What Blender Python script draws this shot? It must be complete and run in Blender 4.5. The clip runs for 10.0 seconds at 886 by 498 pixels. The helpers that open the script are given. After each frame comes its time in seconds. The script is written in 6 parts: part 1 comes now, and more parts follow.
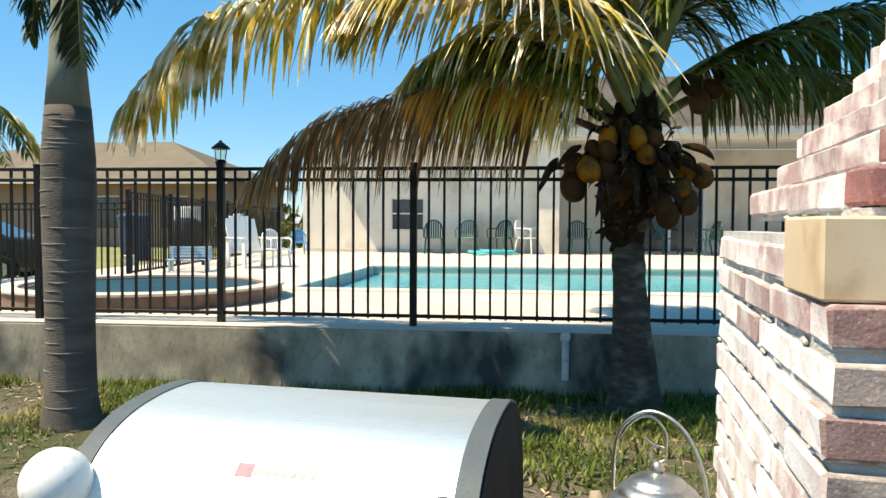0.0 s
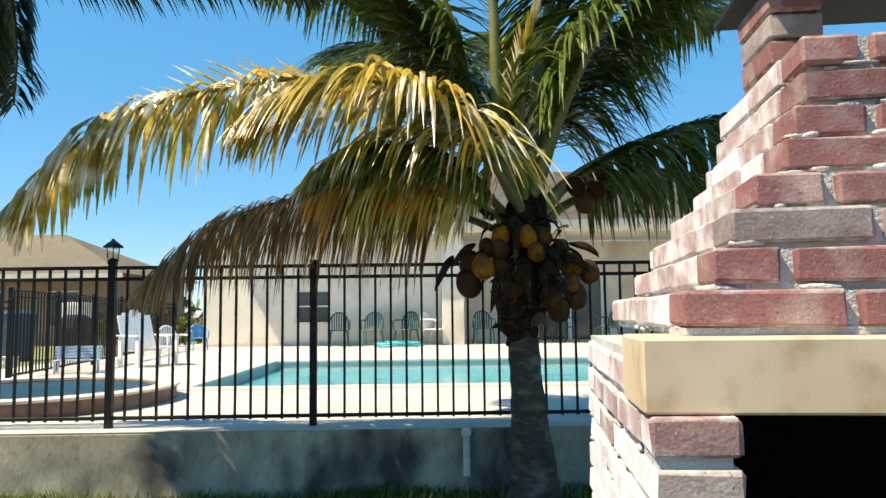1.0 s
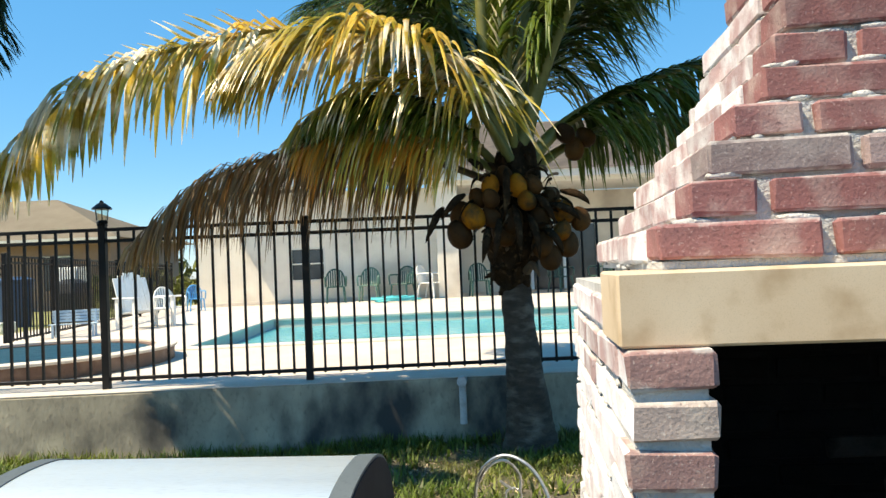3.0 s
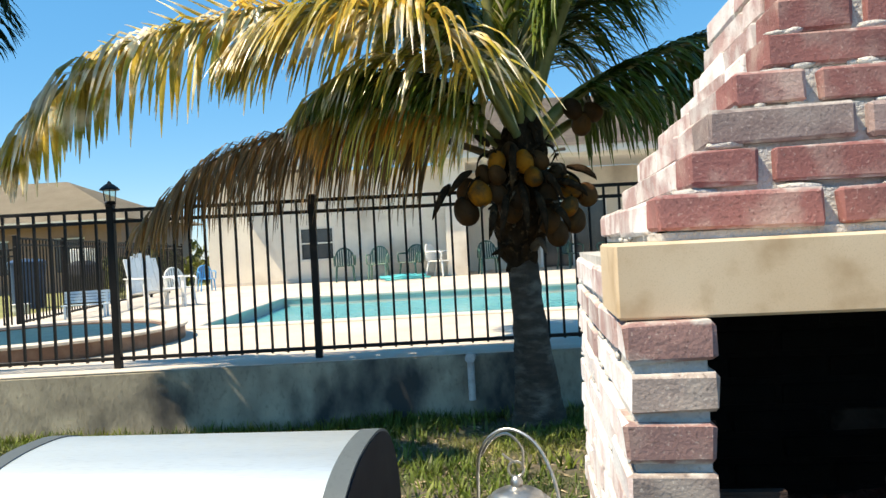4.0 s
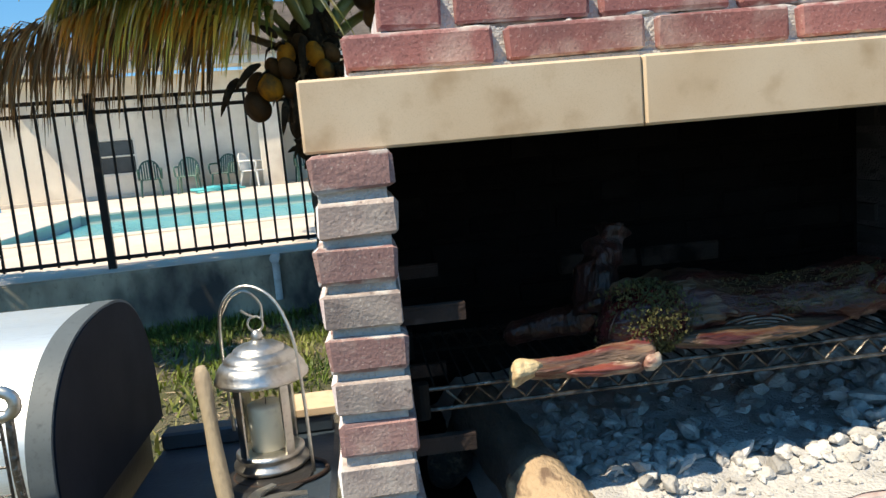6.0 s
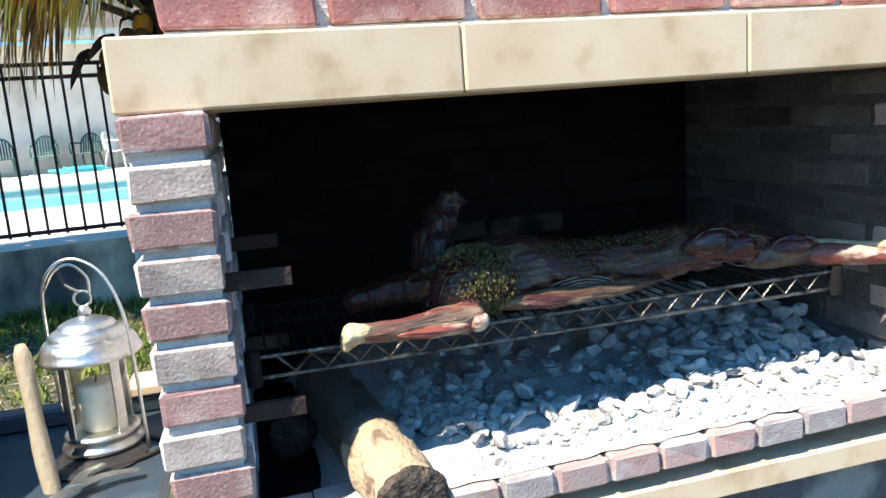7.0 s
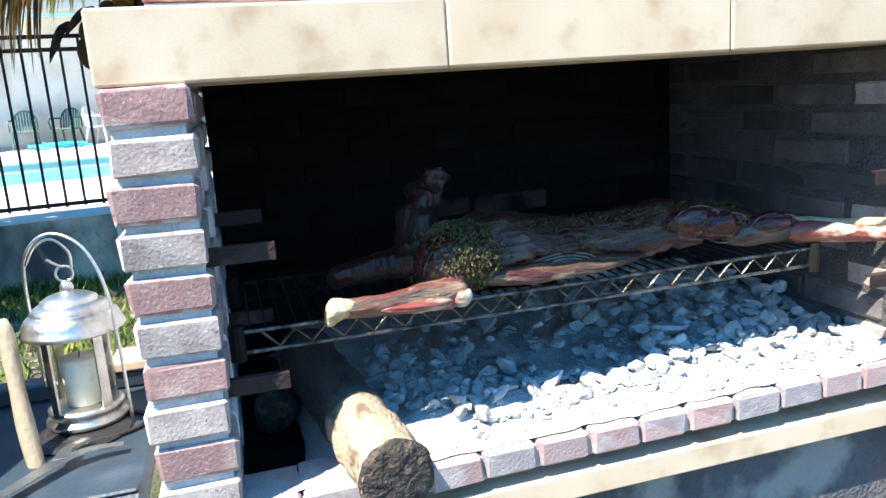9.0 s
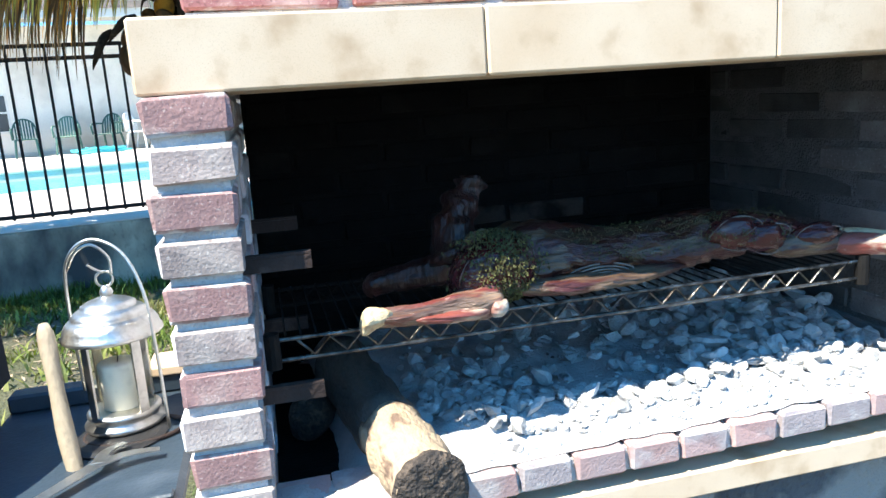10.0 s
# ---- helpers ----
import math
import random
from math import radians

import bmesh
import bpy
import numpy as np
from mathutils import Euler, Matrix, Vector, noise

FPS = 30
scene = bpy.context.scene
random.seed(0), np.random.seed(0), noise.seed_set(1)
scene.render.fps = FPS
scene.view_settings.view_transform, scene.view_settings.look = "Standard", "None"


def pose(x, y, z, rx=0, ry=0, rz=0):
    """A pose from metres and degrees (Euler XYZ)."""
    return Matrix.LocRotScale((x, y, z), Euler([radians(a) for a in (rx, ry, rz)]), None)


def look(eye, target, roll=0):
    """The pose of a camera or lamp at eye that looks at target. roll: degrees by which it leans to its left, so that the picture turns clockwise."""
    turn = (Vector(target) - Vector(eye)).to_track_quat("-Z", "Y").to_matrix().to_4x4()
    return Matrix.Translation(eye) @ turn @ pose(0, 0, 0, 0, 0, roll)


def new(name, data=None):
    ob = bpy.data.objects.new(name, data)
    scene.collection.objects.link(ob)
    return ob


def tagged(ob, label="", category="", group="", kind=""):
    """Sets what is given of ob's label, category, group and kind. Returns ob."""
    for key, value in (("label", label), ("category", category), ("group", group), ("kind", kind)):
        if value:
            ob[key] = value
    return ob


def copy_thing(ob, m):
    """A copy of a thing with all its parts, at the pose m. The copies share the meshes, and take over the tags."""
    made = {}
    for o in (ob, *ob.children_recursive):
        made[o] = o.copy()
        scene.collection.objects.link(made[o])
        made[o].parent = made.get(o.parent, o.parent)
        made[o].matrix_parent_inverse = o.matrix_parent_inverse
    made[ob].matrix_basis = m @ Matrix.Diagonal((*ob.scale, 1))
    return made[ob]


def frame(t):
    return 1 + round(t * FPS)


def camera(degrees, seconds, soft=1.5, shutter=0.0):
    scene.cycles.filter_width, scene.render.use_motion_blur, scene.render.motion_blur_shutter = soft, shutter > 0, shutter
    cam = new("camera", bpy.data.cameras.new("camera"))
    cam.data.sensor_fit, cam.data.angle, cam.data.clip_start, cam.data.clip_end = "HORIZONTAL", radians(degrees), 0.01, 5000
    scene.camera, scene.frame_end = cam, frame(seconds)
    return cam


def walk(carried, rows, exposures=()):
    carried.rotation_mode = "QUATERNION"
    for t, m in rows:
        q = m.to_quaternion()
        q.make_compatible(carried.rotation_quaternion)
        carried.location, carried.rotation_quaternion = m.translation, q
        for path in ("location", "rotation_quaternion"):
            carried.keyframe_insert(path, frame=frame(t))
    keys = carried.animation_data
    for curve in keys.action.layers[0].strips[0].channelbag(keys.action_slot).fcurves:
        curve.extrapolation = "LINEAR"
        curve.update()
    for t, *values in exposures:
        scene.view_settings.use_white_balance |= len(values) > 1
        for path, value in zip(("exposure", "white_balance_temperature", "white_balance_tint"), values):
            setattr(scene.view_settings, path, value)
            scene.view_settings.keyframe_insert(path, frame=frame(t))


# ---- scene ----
cam = camera(62.0, 10.0)
PATH = [
    (0, (-0.216, -0.861, 1.211), (-0.686, 1.082, 1.145), 0.3),
    (0.5, (-0.181, -0.913, 1.23), (-0.521, 1.058, 1.265), 0.5),
    (1, (-0.144, -0.93, 1.256), (-0.367, 1.05, 1.432), -0.7),
    (1.5, (-0.13, -0.918, 1.256), (-0.347, 1.065, 1.397), -1.8),
    (2, (-0.123, -0.908, 1.245), (-0.368, 1.075, 1.334), -1.8),
    (2.5, (-0.116, -0.906, 1.241), (-0.355, 1.078, 1.328), -2.3),
    (2.7, (-0.118, -0.913, 1.239), (-0.327, 1.074, 1.315), -2.2),
    (3.8, (-0.103, -0.906, 1.237), (-0.348, 1.079, 1.235), -3.4),
    (4, (-0.101, -0.905, 1.231), (-0.344, 1.08, 1.225), -3.0),
    (4.5, (-0.088, -0.91, 1.221), (-0.325, 1.076, 1.187), -3.0),
    (5, (-0.043, -0.934, 1.187), (-0.208, 1.057, 1.094), -3.2),
    (5.5, (0.011, -0.938, 1.16), (0.025, 1.054, 0.992), -4.2),
    (6, (0.066, -0.953, 1.128), (0.271, 1.017, 0.845), -5.0),
    (6.2, (0.1, -0.956, 1.114), (0.407, 0.999, 0.827), -4.9),
    (7.3, (0.148, -0.993, 1.097), (0.665, 0.904, 0.731), -4.3),
    (7.5, (0.154, -0.996, 1.101), (0.672, 0.902, 0.742), -4.5),
    (8, (0.156, -0.994, 1.098), (0.659, 0.903, 0.713), -5.1),
    (8.5, (0.147, -0.991, 1.098), (0.651, 0.9, 0.684), -4.7),
    (9, (0.142, -0.989, 1.094), (0.678, 0.893, 0.681), -3.9),
    (9.5, (0.148, -0.983, 1.094), (0.699, 0.891, 0.665), -3.9),
    (10, (0.14, -0.975, 1.098), (0.593, 0.933, 0.705), -3.9),
]
EXPOSURES = [(0, 0.7, 8200, 7), (2.7, 0.78, 8050, 7), (4.5, 0.66, 8050, 9), (6.2, 0.6, 7900, 10), (7.3, 1.5, 6750, 9), (10, 1.62, 6500, 8)]
walk(cam, [(t, look(eye, target, roll)) for t, eye, target, roll in PATH], EXPOSURES)

# ---- light ----
SUN_DIR = Vector((-0.46, -0.245, 0.845)).normalized()
SUN_ELEV = math.asin(SUN_DIR.z)
world = bpy.data.worlds.new("sky")
scene.world = world
world.use_nodes = True
wn = world.node_tree.nodes
sky = wn.new("ShaderNodeTexSky")
sky.sky_type = "NISHITA"
sky.sun_disc = False
sky.sun_elevation = SUN_ELEV
sky.sun_rotation = math.atan2(SUN_DIR.x, SUN_DIR.y)
sky.dust_density = 0.05
sky.air_density = 0.9
sky.ozone_density = 1.9
deep = wn.new("ShaderNodeHueSaturation")
deep.inputs["Saturation"].default_value = 1.25
deep.inputs["Hue"].default_value = 0.496
world.node_tree.links.new(sky.outputs[0], deep.inputs["Color"])
azure = wn.new("ShaderNodeMix")
azure.data_type = "RGBA"
azure.inputs[0].default_value = 0.6
azure.inputs[7].default_value = (0.22, 1.75, 4.3, 1)
world.node_tree.links.new(deep.outputs[0], azure.inputs[6])
world.node_tree.links.new(azure.outputs[2], wn["Background"].inputs[0])
wn["Background"].inputs[1].default_value = 0.15
sun = new("sun", bpy.data.lights.new("sun", "SUN"))
sun.data.energy = 5.0
sun.data.angle = radians(0.53)
sun.data.color = (1.0, 0.93, 0.81)
sun.matrix_world = look((0, 0, 0), -SUN_DIR)


# ---- materials ----
def mat(name, c1, c2, rough=0.7, scale=8.0, bump=0.3, metal=0.0, stain=None, stain_scale=1.5, stain_at=(0.5, 0.7),
        vary=0.0, island=0.0, fine=120.0, spec=0.5, stretch=(1, 1, 1), translucent=0.0, bump_dist=0.01):
    m = bpy.data.materials.new(name)
    m.use_nodes = True
    nt = m.node_tree
    n, link = nt.nodes, nt.links.new
    bsdf = n["Principled BSDF"]
    tc = n.new("ShaderNodeTexCoord")
    mp = n.new("ShaderNodeMapping")
    mp.inputs["Scale"].default_value = stretch
    link(tc.outputs["Object"], mp.inputs["Vector"])
    vec = mp.outputs["Vector"]
    info = n.new("ShaderNodeObjectInfo")
    if vary:
        off = n.new("ShaderNodeVectorMath")
        off.operation = "ADD"
        mul = n.new("ShaderNodeMath")
        mul.operation = "MULTIPLY"
        mul.inputs[1].default_value = 37.0
        link(info.outputs["Random"], mul.inputs[0])
        link(vec, off.inputs[0])
        link(mul.outputs[0], off.inputs[1])
        vec = off.outputs[0]

    def tex(s, detail=5.0):
        t = n.new("ShaderNodeTexNoise")
        t.inputs["Scale"].default_value = s
        t.inputs["Detail"].default_value = detail
        link(vec, t.inputs["Vector"])
        return t.outputs[0]

    def ramp(src, lo, hi):
        r = n.new("ShaderNodeMapRange")
        r.inputs["From Min"].default_value, r.inputs["From Max"].default_value = lo, hi
        link(src, r.inputs["Value"])
        return r.outputs[0]

    def mix(f, a, b):
        x = n.new("ShaderNodeMix")
        x.data_type = "RGBA"
        if isinstance(f, float):
            x.inputs[0].default_value = f
        else:
            link(f, x.inputs[0])
        for i, v in ((6, a), (7, b)):
            if isinstance(v, tuple):
                x.inputs[i].default_value = (*v, 1)
            else:
                link(v, x.inputs[i])
        return x.outputs[2]

    coarse, small = tex(scale), tex(fine, 3.0)
    col = mix(ramp(coarse, 0.35, 0.65), c1, c2)
    dark = tuple(v * 0.6 for v in c2)
    col = mix(ramp(small, 0.55, 0.95), col, dark)
    if stain:
        col = mix(ramp(tex(stain_scale, 8.0), *stain_at), col, stain)
    src = None
    if vary:
        src, amount = info.outputs["Random"], vary
    if island:
        geo = n.new("ShaderNodeNewGeometry")
        src, amount = geo.outputs["Random Per Island"], island
    if src is not None:
        hsv = n.new("ShaderNodeHueSaturation")
        rr = n.new("ShaderNodeMapRange")
        rr.inputs["To Min"].default_value, rr.inputs["To Max"].default_value = 1 - amount, 1 + amount
        link(src, rr.inputs["Value"])
        link(rr.outputs[0], hsv.inputs["Value"])
        link(col, hsv.inputs["Color"])
        col = hsv.outputs[0]
    link(col, bsdf.inputs["Base Color"])
    bsdf.inputs["Metallic"].default_value = metal
    bsdf.inputs["Specular IOR Level"].default_value = spec
    rg = n.new("ShaderNodeMapRange")
    rg.inputs["To Min"].default_value, rg.inputs["To Max"].default_value = max(0.02, rough - 0.12), min(1, rough + 0.12)
    link(coarse, rg.inputs["Value"])
    link(rg.outputs[0], bsdf.inputs["Roughness"])
    if bump:
        add = n.new("ShaderNodeMath")
        add.operation = "ADD"
        link(coarse, add.inputs[0])
        link(small, add.inputs[1])
        b = n.new("ShaderNodeBump")
        b.inputs["Strength"].default_value = bump
        b.inputs["Distance"].default_value = bump_dist
        link(add.outputs[0], b.inputs["Height"])
        link(b.outputs[0], bsdf.inputs["Normal"])
    if translucent:
        tr = n.new("ShaderNodeBsdfTranslucent")
        link(col, tr.inputs["Color"])
        ms = n.new("ShaderNodeMixShader")
        ms.inputs[0].default_value = translucent
        link(bsdf.outputs[0], ms.inputs[1])
        link(tr.outputs[0], ms.inputs[2])
        link(ms.outputs[0], n["Material Output"].inputs["Surface"])
    return m


def glass(name, color=(0.9, 0.95, 0.95), rough=0.03):
    """Thin clear glass: see-through with a mirror gloss that grows at grazing angles."""
    m = bpy.data.materials.new(name)
    m.use_nodes = True
    n, link = m.node_tree.nodes, m.node_tree.links.new
    tr, gl, mx, fr = (n.new("ShaderNodeBsdf" + k) if k in ("Transparent", "Glossy") else n.new("ShaderNode" + k) for k in ("Transparent", "Glossy", "MixShader", "LayerWeight"))
    tr.inputs["Color"].default_value = (*color, 1)
    gl.inputs["Roughness"].default_value = rough
    fr.inputs["Blend"].default_value = 0.12
    link(fr.outputs["Facing"], mx.inputs[0])
    link(tr.outputs[0], mx.inputs[1])
    link(gl.outputs[0], mx.inputs[2])
    link(mx.outputs[0], n["Material Output"].inputs["Surface"])
    return m


def brick_mat(name, c1, c2, dust, dusty=(0.5, 0.72), edge=(0.80, 1.05), vary=0.15, pits=0.32, rough=0.88):
    """Fired clay with pits, pale specks, smeared dust and mortar left along the arrises."""
    m = mat(name, c1, c2, rough, 16, 0.4, stain=dust, stain_scale=13, stain_at=dusty, vary=vary, fine=200, bump_dist=0.003, spec=0.25)
    n, link = m.node_tree.nodes, m.node_tree.links.new
    bsdf = n["Principled BSDF"]
    col = bsdf.inputs["Base Color"].links[0].from_socket
    tc = n["Texture Coordinate"]
    info = n["Object Info"]
    shift = n.new("ShaderNodeVectorMath")
    shift.operation = "MULTIPLY_ADD"
    shift.inputs[1].default_value = (1, 1, 1)
    link(tc.outputs["Object"], shift.inputs[0])
    link(info.outputs["Random"], shift.inputs[2])

    def noise_of(scale, detail, lo, hi):
        t = n.new("ShaderNodeTexNoise")
        t.inputs["Scale"].default_value, t.inputs["Detail"].default_value = scale, detail
        link(shift.outputs[0], t.inputs["Vector"])
        r = n.new("ShaderNodeMapRange")
        r.inputs["From Min"].default_value, r.inputs["From Max"].default_value = lo, hi
        link(t.outputs[0], r.inputs["Value"])
        return r.outputs[0]

    def lay(f, a, b, amount=1.0):
        if amount < 1.0:
            k = n.new("ShaderNodeMath")
            k.operation = "MULTIPLY"
            k.inputs[1].default_value = amount
            link(f, k.inputs[0])
            f = k.outputs[0]
        x = n.new("ShaderNodeMix")
        x.data_type = "RGBA"
        link(f, x.inputs[0])
        link(a, x.inputs[6])
        x.inputs[7].default_value = (*b, 1)
        return x.outputs[2]

    col = lay(noise_of(210, 4, 0.60, 0.72), col, tuple(min(0.8, v * 1.5 + 0.10) for v in dust), pits)
    col = lay(noise_of(170, 4, 0.60, 0.70), col, tuple(v * 0.4 for v in c2), min(1.0, pits * 1.6))
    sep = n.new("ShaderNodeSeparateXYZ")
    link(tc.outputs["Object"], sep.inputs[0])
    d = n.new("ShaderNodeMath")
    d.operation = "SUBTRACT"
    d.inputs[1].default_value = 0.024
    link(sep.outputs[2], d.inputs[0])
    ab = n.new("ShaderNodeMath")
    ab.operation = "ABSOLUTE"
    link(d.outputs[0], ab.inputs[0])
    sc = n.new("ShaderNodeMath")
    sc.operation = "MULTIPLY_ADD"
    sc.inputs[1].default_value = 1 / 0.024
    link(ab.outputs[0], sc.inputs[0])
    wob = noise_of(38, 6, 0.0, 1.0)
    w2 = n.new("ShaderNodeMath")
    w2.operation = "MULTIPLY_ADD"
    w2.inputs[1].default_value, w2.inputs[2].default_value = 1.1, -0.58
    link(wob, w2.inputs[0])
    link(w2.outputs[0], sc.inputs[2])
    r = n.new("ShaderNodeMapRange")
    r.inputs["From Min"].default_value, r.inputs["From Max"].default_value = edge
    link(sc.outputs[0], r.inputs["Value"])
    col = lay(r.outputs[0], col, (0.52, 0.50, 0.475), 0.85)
    link(col, bsdf.inputs["Base Color"])
    return m


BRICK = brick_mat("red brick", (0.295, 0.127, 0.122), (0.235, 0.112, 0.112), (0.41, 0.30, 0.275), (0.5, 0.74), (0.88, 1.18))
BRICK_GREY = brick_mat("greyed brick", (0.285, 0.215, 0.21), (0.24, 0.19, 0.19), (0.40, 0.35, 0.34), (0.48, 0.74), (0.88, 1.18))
# side-face bricks: smear and dust, whitened further to carry the sunlight
BRICK_SMEAR_LIT = brick_mat("mortar smeared brick", (0.59, 0.46, 0.465), (0.65, 0.595, 0.61), (0.72, 0.725, 0.75), (0.38, 0.58), vary=0.1, pits=0.4)
BRICK_DUSTY_LIT = brick_mat("dusty pink brick", (0.43, 0.285, 0.28), (0.40, 0.285, 0.285), (0.63, 0.60, 0.605), (0.42, 0.62), vary=0.14)
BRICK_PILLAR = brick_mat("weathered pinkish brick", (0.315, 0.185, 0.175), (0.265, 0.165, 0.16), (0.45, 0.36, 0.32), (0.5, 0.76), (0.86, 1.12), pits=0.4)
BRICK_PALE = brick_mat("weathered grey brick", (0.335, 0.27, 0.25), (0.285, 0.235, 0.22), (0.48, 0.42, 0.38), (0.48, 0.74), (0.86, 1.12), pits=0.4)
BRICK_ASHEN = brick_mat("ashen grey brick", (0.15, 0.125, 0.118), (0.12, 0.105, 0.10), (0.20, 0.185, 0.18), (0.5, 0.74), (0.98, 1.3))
BRICK_PINK = mat("ash dusted brick", (0.42, 0.27, 0.25), (0.38, 0.29, 0.285), 0.8, 14, 0.4, stain=(0.50, 0.45, 0.44), stain_scale=16,
                 stain_at=(0.5, 0.66), vary=0.15, fine=220, bump_dist=0.003)
BRICK_LEDGE = mat("ash grey brick", (0.40, 0.345, 0.345), (0.345, 0.30, 0.305), 0.85, 16, 0.5, stain=(0.52, 0.49, 0.48), stain_scale=18,
                  stain_at=(0.5, 0.66), vary=0.15, fine=220, bump_dist=0.003)
# sooty wall: smoke haze lightens this brick, painted shade darkens the next
BRICK_SOOT_HAZE = mat("sooty brick", (0.155, 0.142, 0.138), (0.105, 0.097, 0.096), 0.9, 10, 0.5, stain=(0.25, 0.225, 0.215), stain_scale=7,
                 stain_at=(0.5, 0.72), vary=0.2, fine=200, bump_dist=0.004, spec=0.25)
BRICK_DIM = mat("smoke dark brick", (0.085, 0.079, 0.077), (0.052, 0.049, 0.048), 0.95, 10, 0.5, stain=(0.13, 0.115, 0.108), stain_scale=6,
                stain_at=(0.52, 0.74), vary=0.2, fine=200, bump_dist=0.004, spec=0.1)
BRICK_PATCH = mat("part cleaned sooty brick", (0.05, 0.042, 0.037), (0.04, 0.034, 0.03), 0.95, 12, 0.4, stain=(0.011, 0.0105, 0.0105), stain_scale=11,
                  stain_at=(0.46, 0.58), vary=0.2, fine=200, bump_dist=0.004, spec=0.08)
MORTAR = mat("grey mortar", (0.52, 0.51, 0.50), (0.43, 0.425, 0.42), 0.95, 30, 0.8, stain=(0.31, 0.30, 0.285), stain_scale=9, stain_at=(0.55, 0.75), fine=180, bump_dist=0.005)
# soot plus the firebox's deep shade, both put into these near-black colours
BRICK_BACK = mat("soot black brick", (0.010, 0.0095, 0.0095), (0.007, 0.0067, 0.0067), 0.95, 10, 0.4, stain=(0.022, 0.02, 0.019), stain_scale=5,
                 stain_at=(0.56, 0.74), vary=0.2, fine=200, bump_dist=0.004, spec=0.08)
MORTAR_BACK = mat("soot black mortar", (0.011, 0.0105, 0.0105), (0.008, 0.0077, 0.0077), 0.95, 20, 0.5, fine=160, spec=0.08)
MORTAR_SOOT_HAZE = mat("sooty mortar", (0.12, 0.113, 0.11), (0.085, 0.08, 0.078), 0.95, 20, 0.7, fine=160, spec=0.08)
TRAVERTINE = mat("cream stone tile", (0.66, 0.53, 0.385), (0.59, 0.445, 0.30), 0.6, 7, 0.12, stain=(0.44, 0.31, 0.19), stain_scale=14,
                 stain_at=(0.53, 0.74), vary=0.06, fine=800, bump_dist=0.001)
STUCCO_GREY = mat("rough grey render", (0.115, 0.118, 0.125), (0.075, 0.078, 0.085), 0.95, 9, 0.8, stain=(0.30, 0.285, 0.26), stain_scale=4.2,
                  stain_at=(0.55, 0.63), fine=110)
CONCRETE = mat("weathered concrete", (0.47, 0.415, 0.31), (0.25, 0.225, 0.175), 0.93, 3.2, 0.5, stain=(0.055, 0.054, 0.052),
               stain_scale=1.7, stain_at=(0.50, 0.66), fine=30, stretch=(1.3, 1.3, 0.8), bump_dist=0.006)
DECK = mat("pale pool deck", (0.61, 0.55, 0.49), (0.54, 0.48, 0.42), 0.9, 1.2, 0.3, stain=(0.58, 0.47, 0.38), stain_scale=2.5,
           stain_at=(0.56, 0.75), fine=50)
COPING = mat("pale coping", (0.62, 0.56, 0.49), (0.56, 0.50, 0.43), 0.85, 3, 0.2, fine=60)
# dark base colour carries the shade inside the spa rim
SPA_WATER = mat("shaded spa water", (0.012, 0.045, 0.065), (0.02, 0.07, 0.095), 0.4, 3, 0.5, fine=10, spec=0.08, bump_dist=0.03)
SPA_TILE = mat("brown spa tile", (0.185, 0.105, 0.068), (0.14, 0.08, 0.055), 0.7, 4, 0.3, stain=(0.25, 0.165, 0.12), stain_scale=6, fine=60)
POOL = mat("turquoise plaster", (0.20, 0.62, 0.66), (0.17, 0.57, 0.62), 0.6, 1.5, 0.05, fine=30)
POOL_TILE = mat("dark waterline tile", (0.05, 0.16, 0.22), (0.04, 0.12, 0.18), 0.3, 12, 0.1, fine=40)
WATER = mat("water", (0.075, 0.42, 0.49), (0.10, 0.48, 0.545), 0.07, 3.5, 0.35, fine=9, spec=0.5, bump_dist=0.025)
SOIL = mat("dry soil and thatch", (0.17, 0.142, 0.105), (0.105, 0.09, 0.066), 1.0, 6, 0.9, stain=(0.075, 0.08, 0.035), stain_scale=1.3,
           stain_at=(0.42, 0.58), fine=70, bump_dist=0.03)
LAWN = mat("lawn far", (0.20, 0.21, 0.07), (0.27, 0.25, 0.10), 1.0, 3, 0.6, stain=(0.10, 0.13, 0.04), stain_scale=0.8, fine=40)
GRASS = mat("grass blades", (0.05, 0.10, 0.012), (0.16, 0.20, 0.028), 0.55, 2.0, 0.0, island=0.6, stain=(0.33, 0.285, 0.10), stain_scale=1.1,
            stain_at=(0.52, 0.66), fine=30, translucent=0.3)
LITTER = mat("dead leaf litter", (0.36, 0.29, 0.19), (0.28, 0.22, 0.15), 0.9, 5, 0.0, island=0.5, fine=30)
FENCE = mat("black powder coated metal", (0.010, 0.009, 0.009), (0.015, 0.014, 0.014), 0.5, 6, 0.08, fine=80, spec=0.2)
HOUSE = mat("cream stucco", (0.78, 0.71, 0.60), (0.73, 0.66, 0.56), 0.95, 2, 0.4, stain=(0.50, 0.43, 0.35), stain_scale=0.8, fine=40)
HOUSE_TRIM = mat("pale trim paint", (0.66, 0.63, 0.56), (0.62, 0.59, 0.52), 0.6, 4, 0.1, fine=40)
SHINGLE = mat("brown shingle", (0.25, 0.21, 0.18), (0.20, 0.17, 0.15), 0.95, 5, 0.6, stain=(0.15, 0.13, 0.12), stain_scale=1, vary=0.2, fine=60)
FAR_ROOF = mat("tan shingle roof", (0.34, 0.29, 0.22), (0.30, 0.255, 0.195), 0.95, 1.5, 0.5, fine=30)
FAR_WALL = mat("tan far wall", (0.33, 0.215, 0.16), (0.28, 0.185, 0.14), 0.95, 1.5, 0.3, fine=30)
DARK_GLASS = mat("dark window glass", (0.03, 0.035, 0.04), (0.045, 0.05, 0.055), 0.08, 2, 0.02, fine=20, spec=0.7)
